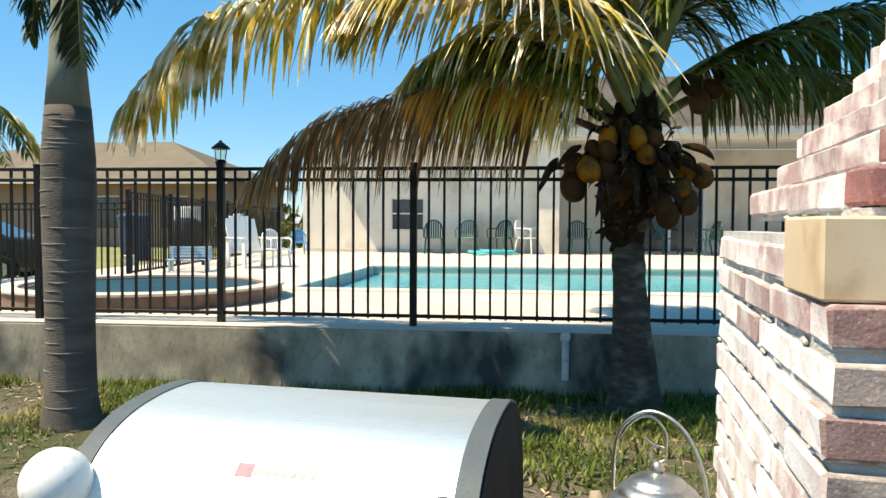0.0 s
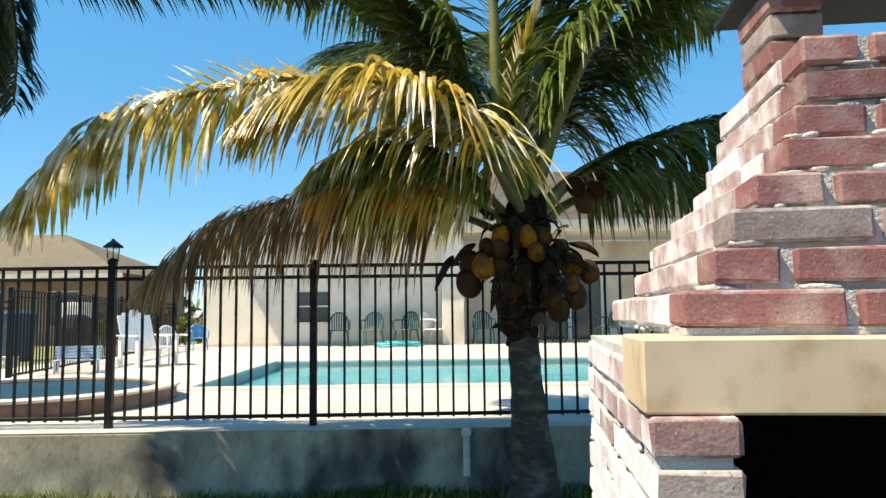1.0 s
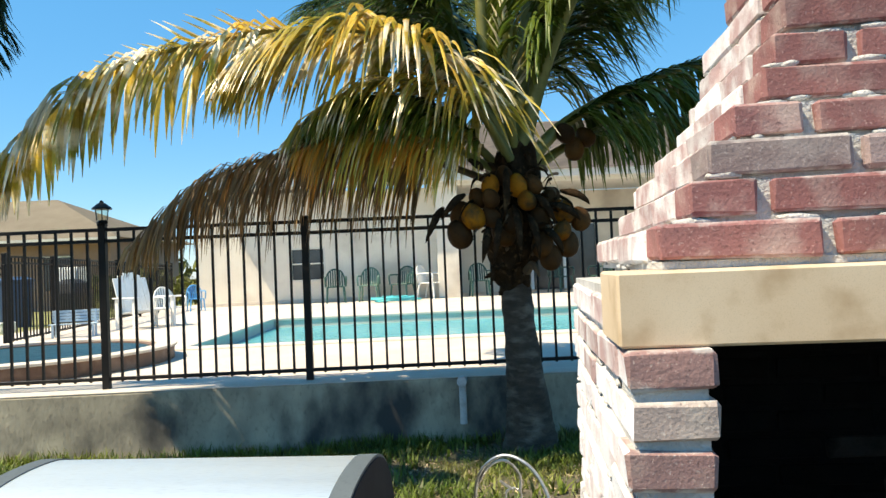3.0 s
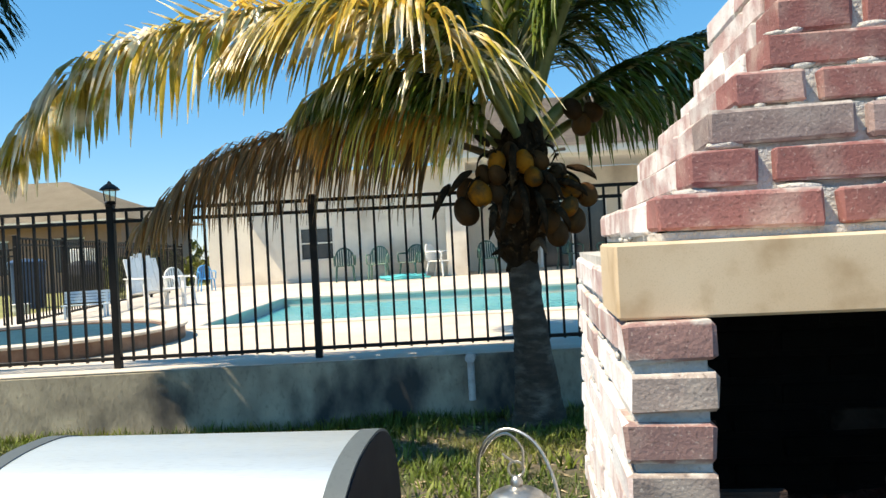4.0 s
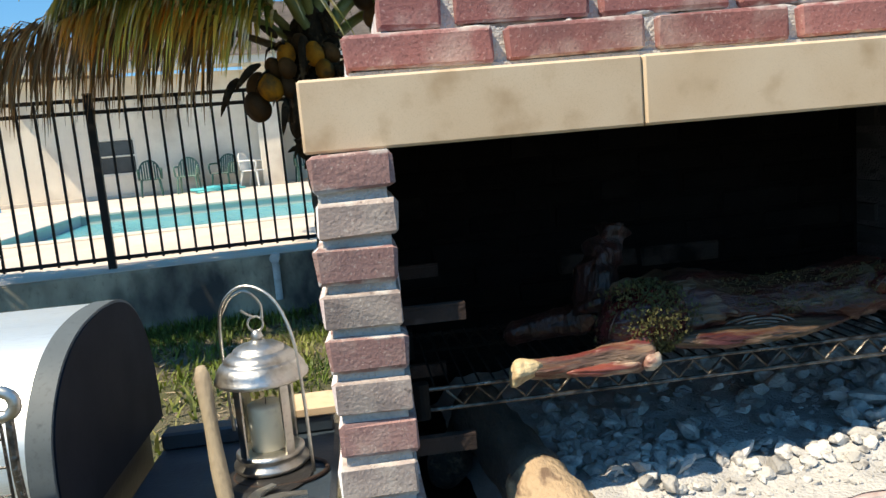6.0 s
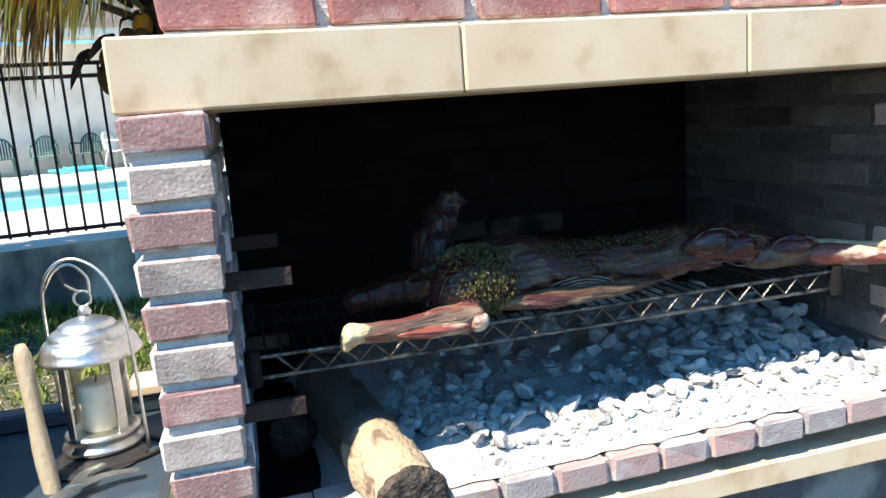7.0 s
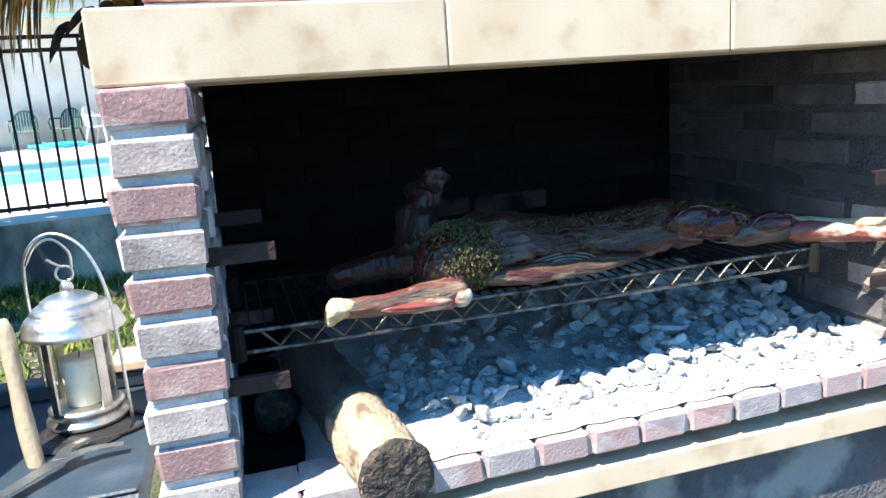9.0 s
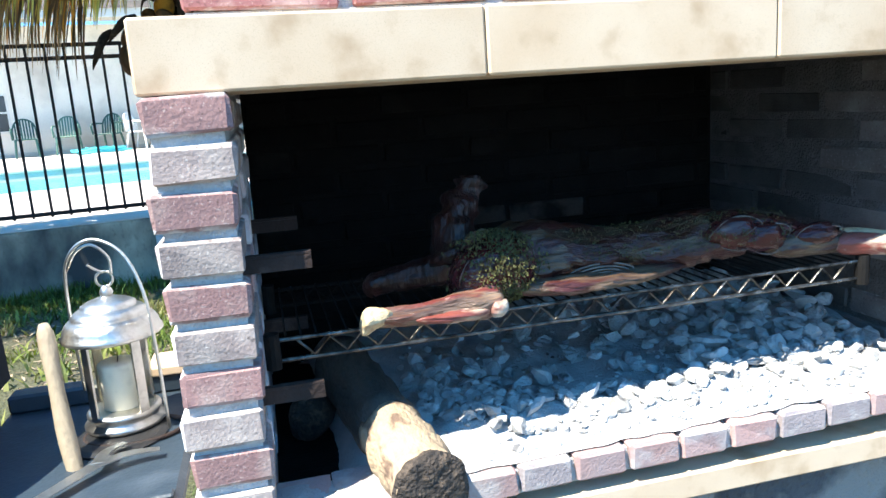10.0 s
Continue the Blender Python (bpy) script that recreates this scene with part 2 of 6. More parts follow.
TRUNK = mat("fibrous grey bark", (0.105, 0.08, 0.06), (0.058, 0.044, 0.034), 0.95, 9, 1.0, stain=(0.23, 0.20, 0.165), stain_scale=6, fine=70,
            stretch=(1, 1, 2.6), bump_dist=0.02)
ROYAL = mat("smooth grey trunk", (0.125, 0.108, 0.09), (0.085, 0.073, 0.062), 0.9, 5, 0.5, stain=(0.07, 0.062, 0.054), stain_scale=3, fine=60,
            stretch=(0.5, 0.5, 3), bump_dist=0.008)
RING = mat("pale leaf scar", (0.24, 0.22, 0.195), (0.19, 0.175, 0.155), 0.9, 14, 0.3, fine=60)
SHAFT = mat("green grey crownshaft", (0.21, 0.22, 0.175), (0.16, 0.175, 0.14), 0.6, 4, 0.2, fine=40, stretch=(1, 1, 0.3))
LEAF = mat("palm leaf green", (0.068, 0.115, 0.02), (0.15, 0.185, 0.032), 0.27, 3, 0.0, island=0.45, fine=25, translucent=0.28)
# the whitish stain here paints sun highlights onto the yellow leaflets
LEAF_YELLOW = mat("palm leaf yellowing", (0.74, 0.50, 0.105), (0.28, 0.275, 0.042), 0.28, 2.6, 0.0, island=0.5, stain=(0.94, 0.84, 0.64), stain_scale=3.2,
                  stain_at=(0.5, 0.6), fine=25, translucent=0.4)
LEAF_ORANGE = mat("palm leaf withering", (0.78, 0.34, 0.05), (0.58, 0.30, 0.05), 0.4, 2.5, 0.0, island=0.4, stain=(0.62, 0.52, 0.10), stain_scale=3,
                  stain_at=(0.5, 0.62), fine=25, translucent=0.45)
LEAF_DEAD = mat("palm leaf dead", (0.30, 0.165, 0.065), (0.16, 0.095, 0.045), 0.7, 3, 0.0, island=0.5, stain=(0.40, 0.22, 0.08), stain_scale=2,
                stain_at=(0.5, 0.7), fine=30, translucent=0.2)
LEAF_ROYAL = mat("royal palm leaf", (0.022, 0.05, 0.02), (0.035, 0.07, 0.026), 0.45, 3, 0.0, island=0.35, fine=25, translucent=0.2)
RACHIS = mat("leaf stem", (0.25, 0.235, 0.065), (0.15, 0.155, 0.04), 0.5, 6, 0.2, fine=50)
RACHIS_DEAD = mat("brown leaf stem", (0.15, 0.10, 0.06), (0.11, 0.075, 0.05), 0.8, 6, 0.3, fine=50)
NUT = mat("ripening coconut", (0.42, 0.155, 0.008), (0.27, 0.085, 0.006), 0.75, 6, 0.2, vary=0.25, stain=(0.10, 0.05, 0.014), stain_scale=11,
          stain_at=(0.48, 0.64), fine=50, spec=0.2)
NUT_BROWN = mat("brown coconut", (0.115, 0.046, 0.010), (0.055, 0.025, 0.009), 0.75, 7, 0.4, vary=0.35, fine=50, spec=0.2)
FIBRE = mat("coconut fibre", (0.045, 0.027, 0.015), (0.02, 0.013, 0.008), 1.0, 18, 0.8, stain=(0.10, 0.06, 0.03), stain_scale=25, stain_at=(0.56, 0.7), fine=90, spec=0.05)
STEEL = mat("brushed stainless steel", (0.84, 0.89, 0.885), (0.80, 0.85, 0.845), 0.46, 3, 0.01, metal=0.9, fine=300, stretch=(0.15, 3, 3))
LID_CAP = mat("slate grey lid casting", (0.095, 0.118, 0.132), (0.08, 0.10, 0.113), 0.62, 8, 0.02, fine=120, spec=0.25)
LID_DARK = mat("dark navy lid panel", (0.010, 0.014, 0.023), (0.008, 0.011, 0.018), 0.7, 8, 0.02, fine=120, spec=0.12)
BLACK = mat("black enamel", (0.012, 0.012, 0.013), (0.02, 0.02, 0.021), 0.5, 9, 0.1, fine=90)
SHELF = mat("blue grey plastic", (0.03, 0.048, 0.068), (0.024, 0.039, 0.056), 0.45, 10, 0.1, stain=(0.06, 0.08, 0.105), stain_scale=9, stain_at=(0.55, 0.8), fine=140)
CHROME = mat("dull nickel", (0.60, 0.59, 0.56), (0.52, 0.51, 0.48), 0.36, 14, 0.1, metal=1.0, stain=(0.26, 0.235, 0.20), stain_scale=16,
             stain_at=(0.55, 0.72), fine=120)
# black copy of the rack wire, with the firebox's shade in its colour
WIRE_SOOT_SHADE = mat("sooty wire", (0.014, 0.013, 0.012), (0.009, 0.0085, 0.008), 0.7, 22, 0.2, fine=120, spec=0.15)
MEMBRANE = mat("pale membrane", (0.17, 0.14, 0.115), (0.09, 0.065, 0.055), 0.35, 26, 0.3, stain=(0.09, 0.03, 0.025), stain_scale=22, fine=80)
MEMBRANE_PALE = mat("white gristle", (0.46, 0.41, 0.34), (0.34, 0.28, 0.23), 0.4, 26, 0.4, stain=(0.20, 0.07, 0.055), stain_scale=30, fine=80)
WIRE = mat("greasy grill wire", (0.20, 0.19, 0.175), (0.022, 0.02, 0.018), 0.3, 45, 0.4, metal=0.85, fine=120)
RUST = mat("rusty angle iron", (0.034, 0.019, 0.015), (0.022, 0.014, 0.012), 0.8, 20, 0.3, metal=0.2, stain=(0.09, 0.06, 0.05), stain_scale=18, stain_at=(0.55, 0.7), fine=150)
CANDLE = mat("white candle wax", (0.78, 0.77, 0.73), (0.74, 0.73, 0.69), 0.5, 8, 0.05, fine=60)
HANDLE = mat("weathered handle wood", (0.33, 0.275, 0.195), (0.25, 0.205, 0.14), 0.75, 12, 0.3, stain=(0.25, 0.20, 0.14), stain_scale=16,
             stain_at=(0.55, 0.7), fine=120, stretch=(1, 1, 0.2))
LOG = mat("debarked log", (0.46, 0.35, 0.235), (0.37, 0.27, 0.175), 0.9, 8, 0.6, stain=(0.15, 0.10, 0.07), stain_scale=34,
          stain_at=(0.54, 0.64), fine=130, stretch=(1, 0.5, 1))
# dark copy of the log wood: the lintel's shadow put into colour
LOG_SHADED = mat("burnt log", (0.10, 0.078, 0.06), (0.045, 0.037, 0.031), 0.95, 14, 0.9, stain=(0.025, 0.022, 0.02), stain_scale=16, fine=130, stretch=(1, 0.3, 1))
CHAR = mat("charred wood end", (0.03, 0.025, 0.022), (0.065, 0.05, 0.04), 0.95, 60, 1.0, stain=(0.15, 0.11, 0.08), stain_scale=70, fine=200)
ASH = mat("grey ash", (0.50, 0.50, 0.495), (0.40, 0.405, 0.41), 1.0, 16, 0.8, stain=(0.26, 0.265, 0.275), stain_scale=12,
          stain_at=(0.55, 0.72), fine=160, bump_dist=0.008)
COAL = mat("ash covered briquette", (0.50, 0.495, 0.48), (0.39, 0.39, 0.385), 1.0, 25, 0.7, island=0.3, stain=(0.12, 0.12, 0.125), stain_scale=28,
           stain_at=(0.58, 0.7), fine=160, bump_dist=0.006)
MEAT = mat("raw red meat", (0.075, 0.009, 0.011), (0.03, 0.006, 0.007), 0.26, 20, 0.5, stain=(0.14, 0.095, 0.085), stain_scale=22,
           stain_at=(0.62, 0.72), fine=60, stretch=(0.45, 1.4, 1.4))
NECK = mat("dark dried neck meat", (0.04, 0.010, 0.008), (0.010, 0.005, 0.0045), 0.45, 22, 0.8, stain=(0.11, 0.05, 0.04), stain_scale=22,
           stain_at=(0.6, 0.7), fine=70, stretch=(1.3, 1.3, 0.3))
LEG = mat("streaked leg", (0.24, 0.165, 0.115), (0.085, 0.048, 0.036), 0.36, 24, 0.8, stain=(0.13, 0.03, 0.026), stain_scale=20,
          stain_at=(0.5, 0.58), fine=60, stretch=(0.3, 1.6, 1.6))
FAT = mat("pale fat and skin", (0.16, 0.105, 0.065), (0.038, 0.02, 0.012), 0.36, 26, 0.8, stain=(0.05, 0.013, 0.011), stain_scale=20,
          stain_at=(0.46, 0.55), fine=60, stretch=(0.3, 1.6, 1.6))
SHANK = mat("pink shank", (0.24, 0.06, 0.045), (0.15, 0.045, 0.035), 0.38, 16, 0.5, stain=(0.42, 0.33, 0.25), stain_scale=24,
            stain_at=(0.48, 0.58), fine=60, stretch=(0.35, 1.3, 1.3))
BONE = mat("bone end", (0.56, 0.45, 0.27), (0.48, 0.35, 0.20), 0.55, 20, 0.5, stain=(0.33, 0.22, 0.13), stain_scale=40, fine=90)
HERB = mat("chopped green herbs", (0.042, 0.045, 0.011), (0.075, 0.072, 0.02), 0.85, 20, 0.0, island=0.5, fine=60)
PLASTIC_GREEN = mat("dark green plastic", (0.022, 0.075, 0.06), (0.03, 0.09, 0.072), 0.4, 5, 0.05, fine=50)
PLASTIC_SAGE = mat("sage green plastic", (0.09, 0.175, 0.135), (0.11, 0.20, 0.155), 0.45, 5, 0.05, fine=50)
PLASTIC_WHITE = mat("white plastic", (0.78, 0.78, 0.76), (0.72, 0.72, 0.70), 0.4, 5, 0.05, fine=50)
PLASTIC_BLUE = mat("blue plastic", (0.07, 0.33, 0.62), (0.08, 0.36, 0.66), 0.4, 5, 0.05, fine=50)
PALE_BLUE = mat("pale blue paint", (0.42, 0.55, 0.66), (0.38, 0.50, 0.60), 0.5, 5, 0.1, fine=50)
NAVY = mat("dark blue plastic", (0.02, 0.05, 0.11), (0.025, 0.06, 0.13), 0.45, 5, 0.05, fine=50)
TEAL = mat("turquoise hose rubber", (0.05, 0.42, 0.46), (0.06, 0.48, 0.52), 0.5, 8, 0.1, fine=50)
CAR = mat("black car paint", (0.012, 0.013, 0.016), (0.016, 0.017, 0.02), 0.12, 4, 0.0, fine=40, spec=0.8)
RUBBER = mat("tyre rubber", (0.015, 0.015, 0.015), (0.02, 0.02, 0.02), 0.8, 8, 0.2, fine=50)
PVC = mat("white pipe plastic", (0.62, 0.63, 0.62), (0.52, 0.53, 0.53), 0.5, 6, 0.1, stain=(0.32, 0.32, 0.31), stain_scale=9, fine=60)
# glare off the lid is mixed into these two pale badge colours
RED_PAINT = mat("red badge", (0.58, 0.30, 0.33), (0.54, 0.27, 0.30), 0.9, 8, 0.0, fine=50, spec=0.05)
BADGE_INK = mat("dark maroon print", (0.52, 0.44, 0.45), (0.48, 0.40, 0.41), 0.9, 8, 0.0, fine=50, spec=0.05)
GLASS = glass("clear glass", (0.93, 0.92, 0.84))
FROND_STUFF = mat("far tree leaves", (0.10, 0.12, 0.03), (0.16, 0.16, 0.04), 0.6, 2, 0.0, island=0.5, fine=20, translucent=0.2)


# ---- building helpers ----
FX, FY = -1.731, 4.461
UX, UY = 0.9914, 0.1307


def at(u, v, z):
    """A place from metres along the fence, metres behind it, and height."""
    return Vector((FX + u * UX - v * UY, FY + u * UY + v * UX, z))


FENCE_TURN = math.degrees(math.atan2(UY, UX))


def finish(bm, name, material, smooth=False):
    me = bpy.data.meshes.new(name)
    bm.normal_update()
    bm.to_mesh(me)
    bm.free()
    for m in (material if isinstance(material, (list, tuple)) else [material]):
        me.materials.append(m)
    if smooth:
        for p in me.polygons:
            p.use_smooth = True
    return me


def part(name, bm, material, parent, label="", smooth=False, m=None):
    ob = new(name, finish(bm, name, material, smooth))
    if parent is not None:
        ob.parent = parent
    if m is not None:
        ob.matrix_basis = m
    return tagged(ob, label)


def thing(name, label, category, m=None, group="", kind=""):
    ob = new(name)
    ob.empty_display_size = 0.05
    if m is not None:
        ob.matrix_basis = m
    return tagged(ob, label, category, group, kind)


def box(bm, x0, x1, y0, y1, z0, z1, bevel=0.0, m=None):
    r = bmesh.ops.create_cube(bm, size=1)
    vs = r["verts"]
    for v in vs:
        v.co = Vector((x0 + (v.co.x + 0.5) * (x1 - x0), y0 + (v.co.y + 0.5) * (y1 - y0), z0 + (v.co.z + 0.5) * (z1 - z0)))
    if bevel:
        es = list({e for v in vs for e in v.link_edges})
        rb = bmesh.ops.bevel(bm, geom=es, offset=bevel, segments=1, affect="EDGES")
        vs = list({v for f in rb["faces"] for v in f.verts} | {v for v in vs if v.is_valid})
    if m is not None:
        bmesh.ops.transform(bm, matrix=m, verts=vs)
    return vs


def boxed(*args, **kw):
    bm = bmesh.new()
    box(bm, *args, **kw)
    return bm


def tube(bm, pts, radii, sides=8, closed=False, cap=True):
    """A round tube along points; radii a number or a list."""
    pts = [Vector(p) for p in pts]
    n = len(pts)
    rad = radii if isinstance(radii, (list, tuple)) else [radii] * n
    rings = []
    ref = None
    for i, p in enumerate(pts):
        a = pts[(i - 1) % n] if closed or i else pts[0]
        b = pts[(i + 1) % n] if closed or i < n - 1 else pts[-1]
        d = (b - a).normalized()
        if ref is None:
            ref = d.orthogonal().normalized()
        ref = (ref - d * ref.dot(d))
        ref = ref.normalized() if ref.length > 1e-6 else d.orthogonal().normalized()
        w = d.cross(ref)
        rings.append([bm.verts.new(p + rad[i] * (math.cos(t) * ref + math.sin(t) * w)) for t in (2 * math.pi * k / sides for k in range(sides))])
    for i in range(n if closed else n - 1):
        a, b = rings[i], rings[(i + 1) % n]
        for k in range(sides):
            bm.faces.new((a[k], a[(k + 1) % sides], b[(k + 1) % sides], b[k]))
    if cap and not closed:
        bm.faces.new(rings[0][::-1])
        bm.faces.new(rings[-1])
    return rings


def tubed(pts, radii, sides=8, closed=False):
    bm = bmesh.new()
    tube(bm, pts, radii, sides, closed)
    return bm


def lathe(profile, sides=32, cx=0.0, cy=0.0, ends=True):
    """Turns (radius, height) pairs round the z axis."""
    bm = bmesh.new()
    rings = []
    for r, z in profile:
        rings.append([bm.verts.new((cx + r * math.cos(2 * math.pi * k / sides), cy + r * math.sin(2 * math.pi * k / sides), z)) for k in range(sides)])
    for a, b in zip(rings, rings[1:]):
        for k in range(sides):
            bm.faces.new((a[k], a[(k + 1) % sides], b[(k + 1) % sides], b[k]))
    if ends and profile[0][0] > 1e-4:
        bm.faces.new(rings[0][::-1])
    if ends and profile[-1][0] > 1e-4:
        bm.faces.new(rings[-1])
    bmesh.ops.remove_doubles(bm, verts=bm.verts, dist=1e-5)
    return bm


def extrude_profile(profile, x0, x1):
    """Closed (y, z) outline drawn out along x."""
    bm = bmesh.new()
    a = [bm.verts.new((x0, y, z)) for y, z in profile]
    b = [bm.verts.new((x1, y, z)) for y, z in profile]
    n = len(profile)
    for k in range(n):
        bm.faces.new((a[k], b[k], b[(k + 1) % n], a[(k + 1) % n]))
    ends = [bm.faces.new(a[::-1]), bm.faces.new(b)]
    bmesh.ops.recalc_face_normals(bm, faces=bm.faces)
    bmesh.ops.split_edges(bm, edges=[e for f in ends for e in f.edges])
    return bm


def spline(ctrl, n):
    """Catmull-Rom through control points."""
    c = [Vector(p) for p in ctrl]
    c = [c[0] * 2 - c[1]] + c + [c[-1] * 2 - c[-2]]
    out = []
    for i in range(n + 1):
        s = i / n * (len(c) - 3)
        k = min(int(s), len(c) - 4)
        t = s - k
        a, b, d, e = c[k:k + 4]
        out.append(0.5 * ((2 * b) + (d - a) * t + (2 * a - 5 * b + 4 * d - e) * t * t + (3 * b - 3 * d + e - a) * t ** 3))
    return out


def blob(bm, c, r, sub=2, rough=0.15, seed=0.0, scale=None):
    """A lumpy rounded stone."""
    res = bmesh.ops.create_icosphere(bm, subdivisions=sub, radius=1)
    for v in res["verts"]:
        d = 1 + rough * noise.noise(v.co * 1.7 + Vector((seed, seed * 2.1, -seed)))
        v.co = v.co * d
        v.co = Vector((v.co.x * r[0], v.co.y * r[1], v.co.z * r[2]))
        if scale is not None:
            v.co = scale @ v.co
        v.co += Vector(c)
    return res["verts"]


# ---- ground, terrace, wall ----
def ground_height(x, y):
    s = min(1, max(0, (y - 0.9) / 1.6))
    s = s * s * (3 - 2 * s)
    return -0.2 + 0.19 * s


bm = bmesh.new()
xs = [-2000, -400, -80, -20, -9] + [-7 + 0.35 * i for i in range(41)] + [9, 20, 80, 400, 2000]
ys = [-2000, -400, -80, -20, -6] + [-3 + 0.3 * i for i in range(31)] + [9, 20, 80, 400, 2000]
grid = []
for y in ys:
    row = []
    for x in xs:
        near = abs(x) < 9 and -5 < y < 7
        row.append(bm.verts.new((x, y, ground_height(x, y) + (0.03 * noise.noise((x * 1.3, y * 1.3, 0)) if near else 0))))
    grid.append(row)
for j in range(len(ys) - 1):
    for i in range(len(xs) - 1):
        bm.faces.new((grid[j][i], grid[j][i + 1], grid[j + 1][i + 1], grid[j + 1][i]))
tagged(part("ground", bm, SOIL, None, smooth=True), "dry sandy yard with patchy lawn", "ground", kind="structure")


def slab_uv(name, u0, u1, v0, v1, z0, z1, material, label, category, bevel=0.0):
    bm = boxed(u0, u1, v0, v1, z0, z1, bevel=bevel)
    ob = part(name, bm, material, None, m=pose(FX, FY, 0, 0, 0, FENCE_TURN))
    return tagged(ob, label, category, kind="structure")


DECK_Z = 0.45
POOL_U0, POOL_U1, POOL_V0, POOL_V1 = -1.87, 7.0, 2.95, 7.75
wall = slab_uv("retaining_wall", -9, 9, -0.2, 0.06, -0.35, 0.445, CONCRETE, "stained weathered concrete retaining wall", "wall", 0.012)
# pale sheet laid on the concrete to stand in for its sunlit top
slab_uv("wall_coping", -9, 9, -0.197, 0.057, 0.4455, 0.4505, COPING, "thin pale layer painting sunlight on the wall top", "wall top")
slab_uv("deck_front", -6.1, 12, 0.063, POOL_V0, 0.2, DECK_Z, DECK, "pale textured pool deck in sunlight", "deck")
slab_uv("deck_back", -6.1, 12, POOL_V1, 20, 0.2, DECK_Z, DECK, "pale textured pool deck in sunlight", "deck")
slab_uv("deck_side", -6.1, POOL_U0, POOL_V0, POOL_V1, 0.2, DECK_Z, DECK, "pale textured pool deck in sunlight", "deck")
slab_uv("deck_end", POOL_U1, 12, POOL_V0, POOL_V1, 0.2, DECK_Z, DECK, "pale textured pool deck in sunlight", "deck")
slab_uv("terrace_lawn", -40, -6.103, 0.063, 40, 0.02, 0.2, LAWN, "mown green and yellow terrace lawn", "lawn")

# pool: coping, waterline band, basin, water
pool = thing("swimming_pool", "rectangular swimming pool with turquoise water", "pool", pose(FX, FY, 0, 0, 0, FENCE_TURN), kind="structure")
for nm, a in (("coping", (POOL_U0 - 0.25, POOL_U1 + 0.25, POOL_V0 - 0.25, POOL_V0 + 0.02)), ("coping", (POOL_U0 - 0.25, POOL_U1 + 0.25, POOL_V1 - 0.02, POOL_V1 + 0.25)),
              ("coping", (POOL_U0 - 0.25, POOL_U0 + 0.02, POOL_V0 + 0.02, POOL_V1 - 0.02)), ("coping", (POOL_U1 - 0.02, POOL_U1 + 0.25, POOL_V0 + 0.02, POOL_V1 - 0.02))):
    part(nm, boxed(*a, 0.42, DECK_Z + 0.02, bevel=0.01), COPING, pool)
for a in ((POOL_U0, POOL_U1, POOL_V0 - 0.1, POOL_V0), (POOL_U0, POOL_U1, POOL_V1, POOL_V1 + 0.1), (POOL_U0 - 0.1, POOL_U0, POOL_V0, POOL_V1), (POOL_U1, POOL_U1 + 0.1, POOL_V0, POOL_V1)):
    part("waterline_band", boxed(a[0] + 0.004, a[1] - 0.004, a[2] + 0.004, a[3] - 0.004, -0.9, 0.42), POOL_TILE, pool)
part("basin_floor", boxed(POOL_U0, POOL_U1, POOL_V0, POOL_V1, -1.0, -0.9), POOL, pool)
bm = bmesh.new()
bmesh.ops.create_grid(bm, x_segments=60, y_segments=40, size=0.5)
for v in bm.verts:
    v.co = Vector((POOL_U0 + (v.co.x + 0.5) * (POOL_U1 - POOL_U0), POOL_V0 + (v.co.y + 0.5) * (POOL_V1 - POOL_V0), 0.30))
part("water_surface", bm, WATER, pool, "rippled turquoise water", smooth=True)

# raised round spa
spa = thing("round_spa", "raised round spa with pale coping and brown tiled side", "spa", Matrix.Translation(at(-3.0, 1.72, 0)), kind="structure")
part("spa_wall", lathe([(1.34, 0.3), (1.34, 0.578), (1.1, 0.578), (1.1, 0.3)], 56), SPA_TILE, spa)
part("spa_coping", lathe([(1.17, 0.58), (1.365, 0.58), (1.37, 0.588), (1.37, 0.602), (1.355, 0.608), (1.18, 0.608), (1.17, 0.6), (1.17, 0.58)], 56, ends=False), COPING, spa, smooth=False)
bm = bmesh.new()
bmesh.ops.create_circle(bm, cap_ends=True, segments=56, radius=1.098, matrix=Matrix.Translation((0, 0, 0.568)))
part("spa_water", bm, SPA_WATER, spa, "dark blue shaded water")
# ---- fence ----
def fence_run(name, label, m, posts, pickets_per_bay, lamps=()):
    """Posts at the given distances along x; rails and pickets between them. Base at z=0."""
    f = thing(name, label, "fence", m)
    post_me = finish(boxed(-0.026, 0.026, -0.026, 0.026, 0.0, 1.212, bevel=0.003), "post", FENCE)
    cap_me = finish(boxed(-0.031, 0.031, -0.031, 0.031, 1.212, 1.23, bevel=0.006), "post_cap", FENCE)
    pick_me = finish(boxed(-0.0085, 0.0085, -0.0085, 0.0085, 0.055, 1.185), "picket", FENCE)
    for p in posts:
        o = new("post", post_me)
        o.parent, o.location = f, (p, 0, 0)
        c = new("post_cap", cap_me)
        c.parent = o
    for a, b in zip(posts, posts[1:]):
        for z, h in ((1.172, 0.026), (1.088, 0.026), (0.065, 0.026)):
            part("rail", boxed(a + 0.026, b - 0.026, -0.0145, 0.0145, z, z + h, bevel=0.002), FENCE, f)
        for k in range(1, pickets_per_bay):
            o = new("picket", pick_me)
            o.parent, o.location = f, (a + (b - a) * k / pickets_per_bay, 0, 0)
    return f


main_fence = fence_run("metal_fence", "black metal picket fence on the retaining wall", Matrix.Translation(at(0, 0, 0.445)) @ pose(0, 0, 0, 0, 0, FENCE_TURN),
                       [-6.0, -4.5, -3.0, -1.5, 0.0, 1.5, 3.0, 4.5], 13)
sa, sb = at(-4.6, 4.2, 0), at(-5.9, 14.3, 0)
side_len = (sb - sa).length
